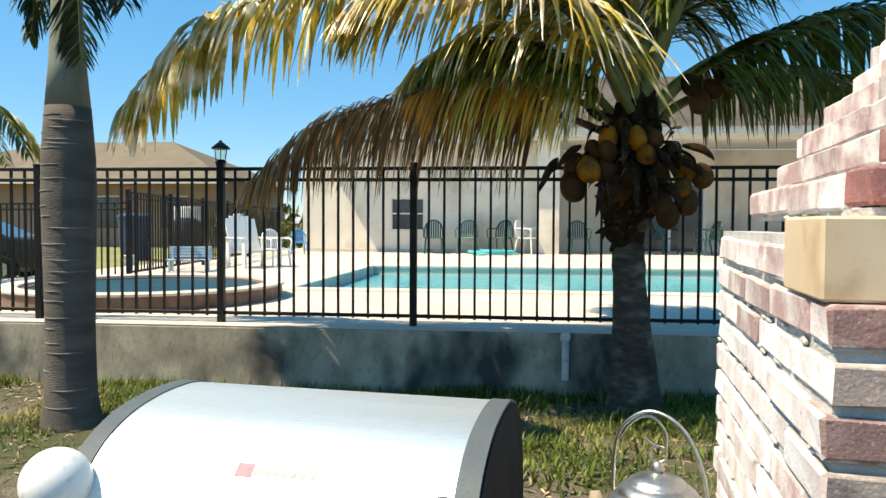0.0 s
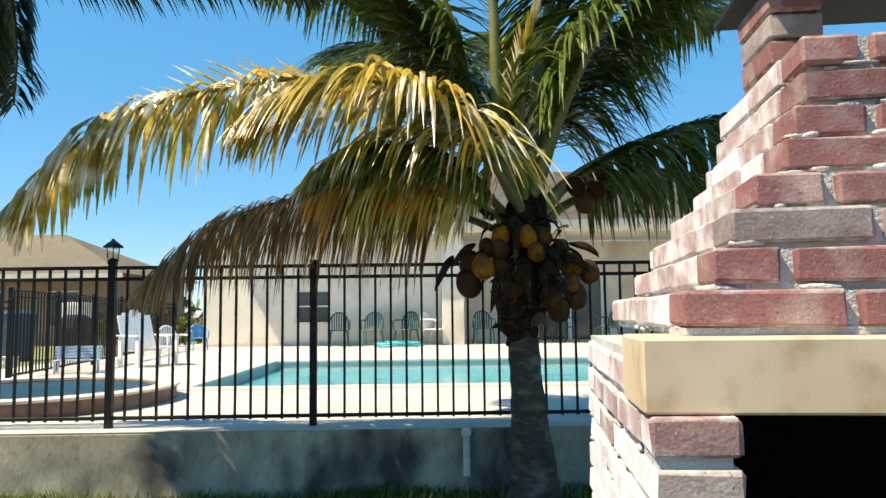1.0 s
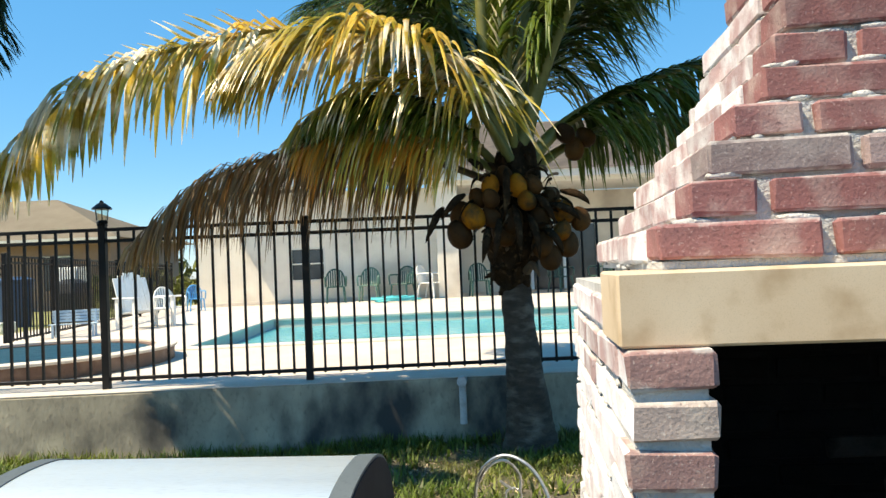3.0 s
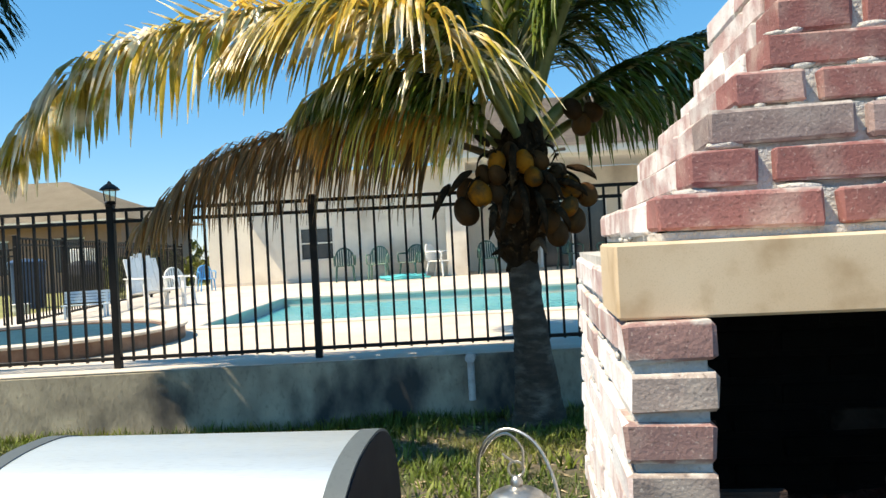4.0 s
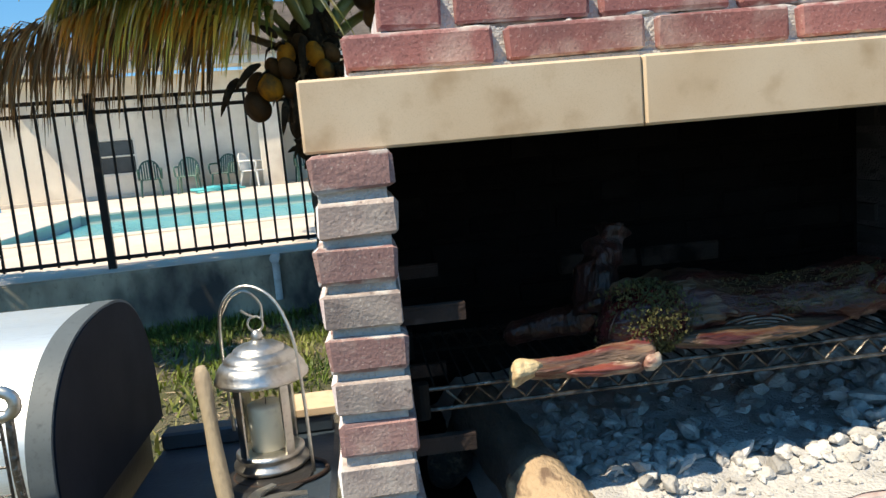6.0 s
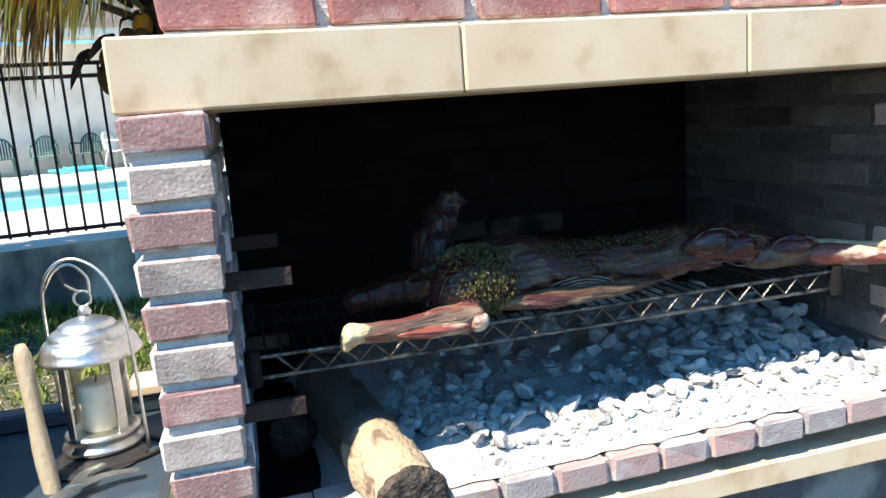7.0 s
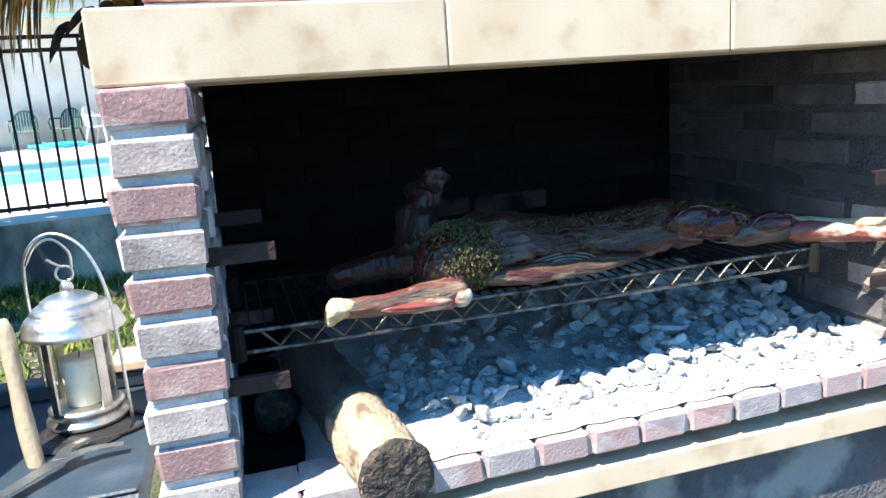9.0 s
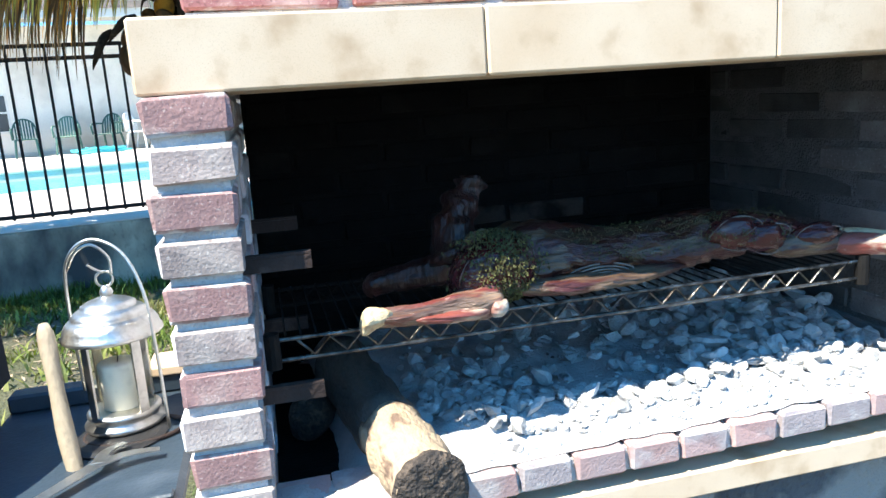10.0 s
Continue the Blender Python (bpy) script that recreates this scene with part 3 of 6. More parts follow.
side = fence_run("side_fence", "black metal picket fence along the side of the pool terrace",
                 Matrix.Translation((sa.x, sa.y, 0.45)) @ pose(0, 0, 0, 0, 0, math.degrees(math.atan2(sb.y - sa.y, sb.x - sa.x))),
                 [side_len * k / 6 for k in range(7)], 15)
lf_a, lf_b = at(-10.5, 5.5, 0), at(-4.6, 4.2, 0)
lf_len = (lf_b - lf_a).length
fence_run("corner_fence", "black metal picket fence across the terrace lawn",
          Matrix.Translation((lf_a.x, lf_a.y, 0.30)) @ pose(0, 0, 0, 0, 0, math.degrees(math.atan2(lf_b.y - lf_a.y, lf_b.x - lf_a.x))),
          [lf_len * k / 4 for k in range(5)], 13)

# small lantern lamp on one fence post
pl = thing("post_lamp", "small black solar lantern on a fence post", "lamp", Matrix.Translation(at(-1.5, 0, 0.445 + 1.23)) @ Matrix.Scale(1.25, 4))
part("base", lathe([(0.034, 0), (0.04, 0.008), (0.03, 0.018), (0.022, 0.022)], 4), FENCE, pl)
part("lamp_glass", lathe([(0.03, 0.022), (0.036, 0.085)], 16, ends=False), GLASS, pl).visible_shadow = False
for k in range(6):
    a = k * math.pi / 3
    part("cage_bar", tubed([(0.033 * math.cos(a), 0.033 * math.sin(a), 0.02), (0.04 * math.cos(a), 0.04 * math.sin(a), 0.088)], 0.003, 5), FENCE, pl)
part("roof", lathe([(0.058, 0.086), (0.056, 0.094), (0.028, 0.118), (0.012, 0.128), (0.010, 0.136), (0.0, 0.142)], 16), FENCE, pl)

# white pipe on the wall
pipe = thing("drain_pipe", "short white plastic pipe standing against the wall", "pipe", Matrix.Translation(at(1.12, -0.235, 0)))
part("pipe", tubed([(0, 0, 0.12), (0, 0, 0.40)], 0.026, 12), PVC, pipe, smooth=False)
part("pipe_elbow", tubed([(0, 0.03, 0.425), (0, 0.0, 0.425), (0, -0.045, 0.425)], 0.036, 14), PVC, pipe)

# ---- pool house ----
HV = 14.5
HM = pose(FX, FY, 0, 0, 0, FENCE_TURN)
house = thing("house", "cream stucco house with shingle roof and covered porch", "house", HM)
for a in ((-5.24, -2.78, HV, HV + 0.25, 0.3, 3.45), (-1.83, 1.2, HV, HV + 0.25, 0.3, 3.45), (-2.78, -1.83, HV, HV + 0.25, 0.3, 1.08), (-2.78, -1.83, HV, HV + 0.25, 1.95, 3.45),
          (-5.24, -4.99, HV + 0.25, 22, 0.3, 3.45), (0.95, 1.2, HV + 0.25, 17, 0.3, 3.45), (1.2, 4.1, 17, 17.25, 0.3, 3.45), (6.2, 12, 17, 17.25, 0.3, 3.45), (4.1, 6.2, 17, 17.25, 2.5, 3.45)):
    part("wall", boxed(*a), HOUSE, house, "cream stucco wall")
part("column", boxed(1.2, 1.78, HV - 0.55, HV + 0.03, 0.45, 3.42, bevel=0.01), HOUSE, house)
part("column", boxed(8.6, 9.2, HV - 0.55, HV + 0.03, 0.45, 3.42, bevel=0.01), HOUSE, house)
part("porch_beam", boxed(1.0, 12, HV - 0.6, HV - 0.2, 3.42, 3.62, bevel=0.01), HOUSE_TRIM, house)
part("porch_ceiling", boxed(1.2, 12, HV - 0.2, 17, 3.46, 3.52), HOUSE_TRIM, house)
part("fascia", boxed(-4.9, 12, HV - 0.95, HV - 0.9, 3.50, 3.70, bevel=0.006), HOUSE_TRIM, house)
part("soffit", boxed(-4.9, 12, HV - 0.9, HV + 0.02, 3.53, 3.56), HOUSE_TRIM, house)
bm = bmesh.new()
ridge_v, ridge_z = 20.0, 6.2
q = [(-4.9, HV - 1.0, 3.69), (12, HV - 1.0, 3.69), (12, ridge_v, ridge_z), (-1.0, ridge_v, ridge_z), (-4.9, 26, 3.69)]
vs = [bm.verts.new(p) for p in q]
bm.faces.new((vs[0], vs[1], vs[2], vs[3]))
bm.faces.new((vs[0], vs[3], vs[4]))
bmesh.ops.solidify(bm, geom=bm.faces[:], thickness=0.06)
roof = part("roof", bm, SHINGLE, house, "brown shingle roof")
win = part("window", boxed(-2.78, -1.83, HV + 0.06, HV + 0.10, 1.08, 1.95), DARK_GLASS, house, "dark sash window")
for a in ((-2.82, -1.79, HV - 0.03, HV + 0.12, 1.02, 1.08), (-2.78, -2.73, HV + 0.0, HV + 0.06, 1.08, 1.95), (-1.88, -1.83, HV, HV + 0.06, 1.08, 1.95), (-2.73, -1.88, HV, HV + 0.06, 1.90, 1.95), (-2.73, -1.88, HV, HV + 0.06, 1.49, 1.53)):
    part("window_frame", boxed(*a, bevel=0.004), HOUSE_TRIM, win, "pale window frame")
door = part("sliding_door", boxed(4.1, 6.2, 17.08, 17.12, 0.45, 2.5), DARK_GLASS, house, "dark glass sliding door")
for a in ((4.1, 4.18, 17.0, 17.08, 0.45, 2.5), (5.1, 5.2, 17.0, 17.08, 0.45, 2.5), (6.12, 6.2, 17.0, 17.08, 0.45, 2.5), (4.18, 6.12, 17.0, 17.08, 2.42, 2.5)):
    part("door_frame", boxed(*a, bevel=0.004), PLASTIC_WHITE, door, "white door frame")
part("stone_skirting", boxed(-5.2, 1.1, HV - 0.06, HV - 0.004, 0.45, 0.55, bevel=0.01), COPING, house)

# neighbour's house
far_house = thing("neighbour_house", "tan house with a low brown hip roof beyond the fence", "house", HM)
fv = 24.0
part("wall", boxed(-26, -11.6, fv, fv + 8, 0.2, 3.0), FAR_WALL, far_house)
bm = bmesh.new()
vs = [bm.verts.new(p) for p in ((-27, fv - 0.8, 3.0), (-11.0, fv - 0.8, 3.0), (-11.0, fv + 9, 3.0), (-27, fv + 9, 3.0), (-22, fv + 4, 5.05), (-15.6, fv + 4, 5.05))]
for f in ((0, 1, 5, 4), (1, 2, 5), (2, 3, 4, 5), (3, 0, 4)):
    bm.faces.new([vs[i] for i in f])
bmesh.ops.solidify(bm, geom=bm.faces[:], thickness=0.1)
part("roof", bm, FAR_ROOF, far_house)
part("fascia", boxed(-27, -11, fv - 0.86, fv - 0.8, 2.82, 3.0), HOUSE_TRIM, far_house)
for u in (-17.2, -14.2):
    w = part("window", boxed(u, u + 1.1, fv - 0.03, fv - 0.004, 1.0, 2.3), DARK_GLASS, far_house)
    part("window_frame", boxed(u - 0.06, u + 1.16, fv - 0.05, fv - 0.033, 2.3, 2.36), HOUSE_TRIM, w)

# ---- barbecue ----
P, H, L, W = 0.060, 0.048, 0.205, 0.108
XR = 1.45
bbq = thing("brick_barbecue", "red brick barbecue fireplace with a stepped hood and mortar smeared joints", "barbecue")
rng = random.Random(4)


def brick_mesh(lx, ly, lz, seed):
    """A brick with chipped, rounded arrises, centred on its base."""
    r = random.Random(seed)
    bm = boxed(-lx / 2, lx / 2, -ly / 2, ly / 2, 0, lz, bevel=0.0045)
    for v in bm.verts:
        k = 0.0022
        v.co += Vector((r.uniform(-k, k), r.uniform(-k, k), r.uniform(-k, k)))
    return bm


BRICKS = {}


def brick(parent, cx, cy, z, lx, ly, lz, material, turn=0.0, name="brick", outer=None):
    key = (round(lx, 3), round(ly, 3), round(lz, 3), material.name, rng.randrange(4), outer is not None)
    if key not in BRICKS:
        BRICKS[key] = finish(brick_mesh(lx, ly, lz, hash(key[:3]) % 1000 + key[4]), "brick", [material, outer] if outer else material)
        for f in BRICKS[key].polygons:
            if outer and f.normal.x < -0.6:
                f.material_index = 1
    o = new(name, BRICKS[key])
    o.parent = parent
    o.matrix_basis = pose(cx + rng.uniform(-0.002, 0.002), cy + rng.uniform(-0.002, 0.002), z + rng.uniform(-0.0015, 0.0015),
                          rng.uniform(-0.6, 0.6), rng.uniform(-0.6, 0.6), turn + rng.uniform(-0.9, 0.9))
    return o


def row_cuts(a, b, unit, offset):
    """Splits a..b into lengths of unit with a first cut at offset."""
    cuts = [a]
    x = a + offset
    while x < b - 0.03:
        if x > a + 0.03:
            cuts.append(x)
        x += unit
    cuts.append(b)
    return list(zip(cuts, cuts[1:]))


BASE_Z = -0.22
LINTEL_Z0, LINTEL_Z1 = 1.128, 1.223
YB = 0.93
# side walls: stretchers one brick wide; the outer face is mortar smeared and painted sun-pale
for side_name, x0, x1, soot in (("left_wall", 0.0, W, False), ("right_wall", XR - W, XR, True)):
    core = bmesh.new()
    rake = 0.003 if soot else 0.010
    box(core, x0 + rake, x1 - 0.008, 0.015, 0.218, BASE_Z, LINTEL_Z0 - 0.002)
    box(core, x0 + rake, x1 - 0.008, 0.218, YB - 0.008, BASE_Z, 1.2)
    wl = part(side_name, core, MORTAR if not soot else MORTAR_SOOT_HAZE, bbq, "brick side wall with raked mortar joints")
    for k in range(-3, 21):
        z = LINTEL_Z0 - 0.051 - k * P
        if z < BASE_Z + 0.2:
            break
        y_from = 0.0 if k >= 0 else 0.219
        if z + H > 1.212:
            continue
        off = L if k % 2 else L / 2
        for a, b in row_cuts(y_from, YB, L + 0.011, off):
            proud = rng.uniform(-0.003, 0.004)
            # right wall: hazy grey bricks near the front, shade-dark ones deeper in
            m = rng.choice((BRICK_SOOT_HAZE, BRICK_ASHEN)) if b < 0.5 else BRICK_DIM
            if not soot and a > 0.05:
                m = rng.choice((BRICK_SMEAR_LIT, BRICK_SMEAR_LIT, BRICK_SMEAR_LIT, BRICK_DUSTY_LIT))
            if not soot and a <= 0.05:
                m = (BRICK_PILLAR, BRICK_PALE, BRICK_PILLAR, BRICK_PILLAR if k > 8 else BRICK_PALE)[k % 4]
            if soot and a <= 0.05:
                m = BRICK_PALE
            brick(wl, (x0 + x1) / 2 + proud, (a + b) / 2, z, x1 - x0, b - a - 0.011, H, m, outer=BRICK_SMEAR_LIT if not soot and a <= 0.05 else None)
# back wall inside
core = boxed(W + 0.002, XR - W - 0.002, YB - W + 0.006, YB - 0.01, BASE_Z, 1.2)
bw = part("back_wall", core, MORTAR_BACK, bbq, "brick back wall blackened by soot and painted shade")
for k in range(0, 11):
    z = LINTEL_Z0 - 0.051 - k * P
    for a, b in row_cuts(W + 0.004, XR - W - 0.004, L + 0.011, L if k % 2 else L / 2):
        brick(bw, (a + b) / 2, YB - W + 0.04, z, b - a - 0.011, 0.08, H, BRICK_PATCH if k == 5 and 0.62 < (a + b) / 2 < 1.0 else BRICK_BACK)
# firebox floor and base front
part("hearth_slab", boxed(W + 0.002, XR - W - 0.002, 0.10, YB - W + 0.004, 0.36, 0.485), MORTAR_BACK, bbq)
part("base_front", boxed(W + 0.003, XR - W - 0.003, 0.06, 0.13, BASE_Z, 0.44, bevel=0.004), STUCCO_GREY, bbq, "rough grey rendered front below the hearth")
part("stone_band", boxed(W + 0.003, XR - W - 0.003, 0.018, 0.12, 0.425, 0.472, bevel=0.004), TRAVERTINE, bbq, "cream stone band under the hearth bricks")
ledge = part("hearth_ledge", boxed(W + 0.004, XR - W - 0.004, 0.026, 0.112, 0.474, 0.512), MORTAR, bbq, m=pose(0, 0, 0.008, 0, -1.2, 0))
x = W + 0.006
while x < XR - W - 0.03:
    w = min(0.0925, XR - W - 0.006 - x)
    brick(ledge, x + w / 2 - 0.002, 0.07, 0.475, w - 0.006, 0.11, 0.046, rng.choice((BRICK_PINK, BRICK_PINK, BRICK_LEDGE)))
    x += 0.0925
# lintel of three stone slabs
for k in range(3):
    a, b = -0.003 + k * 0.461, (-0.003 + (k + 1) * 0.461 if k < 2 else XR + 0.003)
    part("lintel_slab", boxed(a + 0.0006, b - 0.0006, 0.022 - 0.001 * k, 0.215, LINTEL_Z0, LINTEL_Z1, bevel=0.0035), TRAVERTINE, bbq, "cream stone lintel slab")
part("lintel_bed", boxed(0.066, XR - 0.066, 0.088, 0.21, LINTEL_Z1 + 0.0005, 1.2335), MORTAR, bbq)
# stepped hood: each course smaller than the one below, open in the middle
XO = [0.062, 0.116, 0.152, 0.20, 0.256, 0.285, 0.305, 0.312]
YF = [0.08, 0.13, 0.172, 0.21, 0.248, 0.28, 0.292, 0.298]
hood = part("hood", boxed(0.2, 0.201, 0.3, 0.301, 1.25, 1.251), MORTAR, bbq, "stepped brick hood with thick grey mortar")
for k in range(8):
    z = 1.234 + k * P
    x0, x1, y0, y1 = XO[k], XR - XO[k], YF[k], YB - 0.01 - 0.012 * k
    m4 = bmesh.new()
    t = W
    g = 0.014
    for a in ((x0 + g, x1 - g, y0 + g, y0 + t), (x0 + g, x0 + t, y0 + t, y1 - t), (x1 - t, x1 - g, y0 + t, y1 - t), (x0 + g, x1 - g, y1 - t, y1 - g)):
        box(m4, *a, z - 0.012, z + P - 0.013)
    part("mortar_course", m4, MORTAR, hood)
    off = (0.205 + 0.012) * (1.0, 0.46, 0.95, 0.5, 0.95, 0.55, 0.8, 0.45)[k]
    for a, b in row_cuts(x0, x1, L + 0.012, off):
        a, b = (a if a == x0 else a + 0.0085), (b if b == x1 else b - 0.0085)
        brick(hood, (a + b) / 2, y0 + W / 2 - rng.uniform(0, 0.003), z, b - a, W, H,
              BRICK if k < 2 else BRICK_GREY if k == 2 and a < 0.4 else rng.choice((BRICK, BRICK, BRICK, BRICK_GREY)))
    # unseen black sheets added inside the hood to keep the firebox dark
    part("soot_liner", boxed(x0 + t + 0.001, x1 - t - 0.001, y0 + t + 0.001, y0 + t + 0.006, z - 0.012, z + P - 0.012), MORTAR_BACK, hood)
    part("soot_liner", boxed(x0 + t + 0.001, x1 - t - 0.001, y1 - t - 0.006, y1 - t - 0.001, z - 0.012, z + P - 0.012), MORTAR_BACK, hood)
    for a, b in row_cuts(y0 + W + 0.002, y1, L + 0.012, L if k % 2 else 0.12):
        # hood sides use the sun-pale bricks, the front the darker ones
        for xx in (x0 + W / 2, x1 - W / 2):
            brick(hood, xx, (a + b) / 2, z, W, b - a - 0.012, H, rng.choice((BRICK_SMEAR_LIT, BRICK_DUSTY_LIT, BRICK_DUSTY_LIT)))
# unseen plate, added only to stop skylight falling through the hood
part("damper_plate", boxed(0.30 + W, XR - 0.30 - W, 0.29 + W, YB - 0.1 - W, 1.66, 1.668), BLACK, hood, "unseen black plate added to shut light out of the hood")
bm = bmesh.new()
mr = random.Random(17)
for i in range(70):
    k = mr.randrange(8)
    z = 1.234 + k * P - 0.006 + mr.uniform(-0.004, 0.008)
    c = (XO[k] + 0.006, mr.uniform(YF[k] + 0.02, YB - 0.05), z)
    blob(bm, c, (0.004, mr.uniform(0.008, 0.03), mr.uniform(0.003, 0.006)), 1, 0.5, i * 0.7)
for i in range(150):
    k = mr.randrange(1, 8)
    z = 1.234 + k * P - 0.006 + mr.uniform(-0.006, 0.006)
    blob(bm, (mr.uniform(XO[k], XR - XO[k]), YF[k] + mr.uniform(0.0, 0.008), z), (mr.uniform(0.008, 0.035), 0.006, mr.uniform(0.003, 0.007)), 1, 0.5, i * 0.6)
for i in range(70):
    z = LINTEL_Z0 - 0.057 - mr.randrange(14) * P + mr.uniform(-0.004, 0.006)
    blob(bm, (0.007, mr.uniform(0.05, YB), z), (0.005, mr.uniform(0.012, 0.035), mr.uniform(0.003, 0.007)), 1, 0.5, i * 0.9)
sq = part("squeezed_mortar", bm, MORTAR, bbq, "rough lumps of squeezed out mortar", smooth=True)
tagged(sq, kind="stuff")
# corner piers and metal rain cap above the hood
ztop = 1.234 + 8 * P - 0.012
chim = part("chimney_pier", boxed(0.40, 0.41, 0.70, 0.71, ztop, ztop + 0.2), MORTAR, bbq, "small brick piers under the chimney cap")
for px, py in ((0.42, 0.72), (XR - 0.42, 0.72)):
    for k in range(4):
        brick(chim, px, py, ztop + 0.006 + k * 0.056, 0.11, 0.2, 0.05, BRICK if k % 2 else BRICK_GREY)
part("chimney_cap", boxed(0.335, XR - 0.335, 0.32, 0.92, 1.95, 1.965, bevel=0.002), BLACK, bbq, "dark sheet metal chimney cap")


# ---- in the firebox ----
def iron(name, x0, x1, y, z, flip=1):
    bm = boxed(x0, x1, y, y + 0.013, z, z + 0.0035)
    box(bm, x0, x1, y, y + 0.0035, z - 0.021, z - 0.0005)
    ob = tagged(part(name, bm, RUST, None), "rusty angle iron bracket set in the brick wall", "bracket", group="brackets in the firebox")
    return ob


for y in (0.045, 0.40):
    for z in (0.904, 0.7125):
        iron("angle_iron", W - 0.03, 0.194, y, z)
        if y < 0.1:
            iron("angle_iron", XR - 0.205, XR - W + 0.03, y, z)

RZ0, RZ1, RY0, RY1, RX0, RX1 = 0.708, 0.742, 0.185, 0.53, 0.135, 1.235
NEARER = Matrix.Translation((0.00705, -0.0465, 0.0516)) @ Matrix.Scale(0.953, 4)
rack = thing("grill_rack", "greasy wire grill rack with zigzag edge", "grill rack", NEARER)
for y in (RY0, RY1):
    # front rails keep the bright wire, rear ones take the shaded copy
    wire = WIRE if y == RY0 else WIRE_SOOT_SHADE
    part("rail", tubed([(RX0, y, RZ1), (RX1, y, RZ1)], 0.0035, 8), wire, rack)
    part("rail", tubed([(RX0, y, RZ0), (RX1, y, RZ0)], 0.0035, 8), wire, rack)
    zz = []
    for i in range(2 * 20 + 1):
        zz.append((RX0 + 0.03 + (RX1 - RX0 - 0.06) * i / 40, y, RZ0 + 0.004 if i % 2 else RZ1 - 0.004))
    part("zigzag_wire", tubed(zz, 0.0026, 6), wire, rack)
for i in range(45):
    xx = RX0 + 0.012 + (RX1 - RX0 - 0.024) * i / 44
    part("cross_wire", tubed([(xx, RY0, RZ1 + 0.004), (xx, RY1, RZ1 + 0.004)], 0.0018, 6), WIRE_SOOT_SHADE, rack)
for xx in (RX0 - 0.01, RX1 + 0.01):
    for y in (RY0, RY1):
        part("corner_sleeve", tubed([(xx, y, RZ0 - 0.012), (xx, y, RZ1 + 0.012)], 0.013, 12), WIRE_SOOT_SHADE, rack)


def loft(bm, pts, radii, sides=14, seed=0.0, rough=0.06):
    """An uneven limb through points with (across, up) radii."""
    rings = []
    for (p, (ry, rz)) in zip(pts, radii):
        ring = []
        for k in range(sides):
            a = 2 * math.pi * k / sides
            d = 1 + rough * noise.noise(Vector((p[0] * 14, math.cos(a) * 1.8 + seed, math.sin(a) * 1.8))) + 0.6 * rough * noise.noise(Vector((p[0] * 45, math.cos(a) * 5 + seed, math.sin(a) * 5)))
            ring.append(bm.verts.new((p[0] + 0.15 * ry * math.sin(a), p[1] + ry * d * math.cos(a), p[2] + rz * d * math.sin(a))))
        rings.append(ring)
    for a, b in zip(rings, rings[1:]):
        for k in range(sides):
            bm.faces.new((a[k], a[(k + 1) % sides], b[(k + 1) % sides], b[k]))
    bm.faces.new(rings[0][::-1])
    bm.faces.new(rings[-1])


def limb(name, ctrl, rads, material, parent, n=14, seed=0.0, label="", rough=0.1):
    if name != "neck":
        ctrl = [(x, 0.19 + (y - 0.19) * 0.8, 0.762 + (z - 0.775) * 0.82) for x, y, z in ctrl]
        rads = [(a * 0.8, b * 0.85) for a, b in rads]
    pts = spline([c for c in ctrl], n)
    rr = spline([(a, b, 0) for a, b in rads], n)
    for i, k in ((0, 0.35), (1, 0.8), (n - 1, 0.8), (n, 0.35)):
        rr[i] = rr[i] * k
    bm = bmesh.new()
    loft(bm, pts, [(r.x, r.y) for r in rr], 26, seed, rough)
    bmesh.ops.recalc_face_normals(bm, faces=bm.faces)
    return part(name, bm, material, parent, label, smooth=True)


roast = thing("meat_roast", "whole raw seasoned meat roast spread on the grill rack", "meat", NEARER)
body = limb("flank", [(0.46, 0.30, 0.83), (0.56, 0.30, 0.84), (0.70, 0.31, 0.83), (0.84, 0.31, 0.82), (0.96, 0.32, 0.825), (1.06, 0.32, 0.81)],
            [(0.05, 0.05), (0.10, 0.062), (0.105, 0.048), (0.10, 0.045), (0.10, 0.055), (0.05, 0.04)], FAT, roast, 44, 1.0, rough=0.32)
limb("belly_flap", [(0.52, 0.20, 0.79), (0.64, 0.19, 0.785), (0.76, 0.20, 0.785), (0.88, 0.22, 0.785)],
     [(0.02, 0.012), (0.04, 0.02), (0.04, 0.017), (0.012, 0.008)], FAT, roast, 16, 2.0, rough=0.3)
limb("shoulder", [(0.43, 0.23, 0.815), (0.51, 0.23, 0.835), (0.59, 0.24, 0.82)], [(0.045, 0.045), (0.08, 0.068), (0.045, 0.045)], MEAT, roast, 18, 3.0, rough=0.22)
limb("foreleg", [(0.285, 0.133, 0.779), (0.34, 0.138, 0.778), (0.40, 0.148, 0.778), (0.46, 0.162, 0.779), (0.51, 0.178, 0.783)], [(0.017, 0.017), (0.020, 0.019), (0.028, 0.025), (0.040, 0.031), (0.04, 0.032)], LEG, roast, 26, 4.0, rough=0.3)
limb("shank_muscle", [(0.35, 0.120, 0.772), (0.41, 0.122, 0.768), (0.475, 0.128, 0.768)], [(0.006, 0.006), (0.012, 0.011), (0.012, 0.012)], SHANK, roast, 16, 5.0, rough=0.4)
limb("knuckle", [(0.478, 0.127, 0.768), (0.494, 0.128, 0.770), (0.510, 0.134, 0.773)], [(0.011, 0.012), (0.016, 0.015), (0.013, 0.012)], MEMBRANE_PALE, roast, 10, 6.6, rough=0.4)
limb("bone_end", [(0.262, 0.130, 0.774), (0.272, 0.131, 0.780), (0.288, 0.132, 0.783), (0.318, 0.132, 0.784)], [(0.014, 0.018), (0.023, 0.024), (0.02, 0.02), (0.013, 0.013)], BONE, roast, 12, 6.0, rough=0.3)
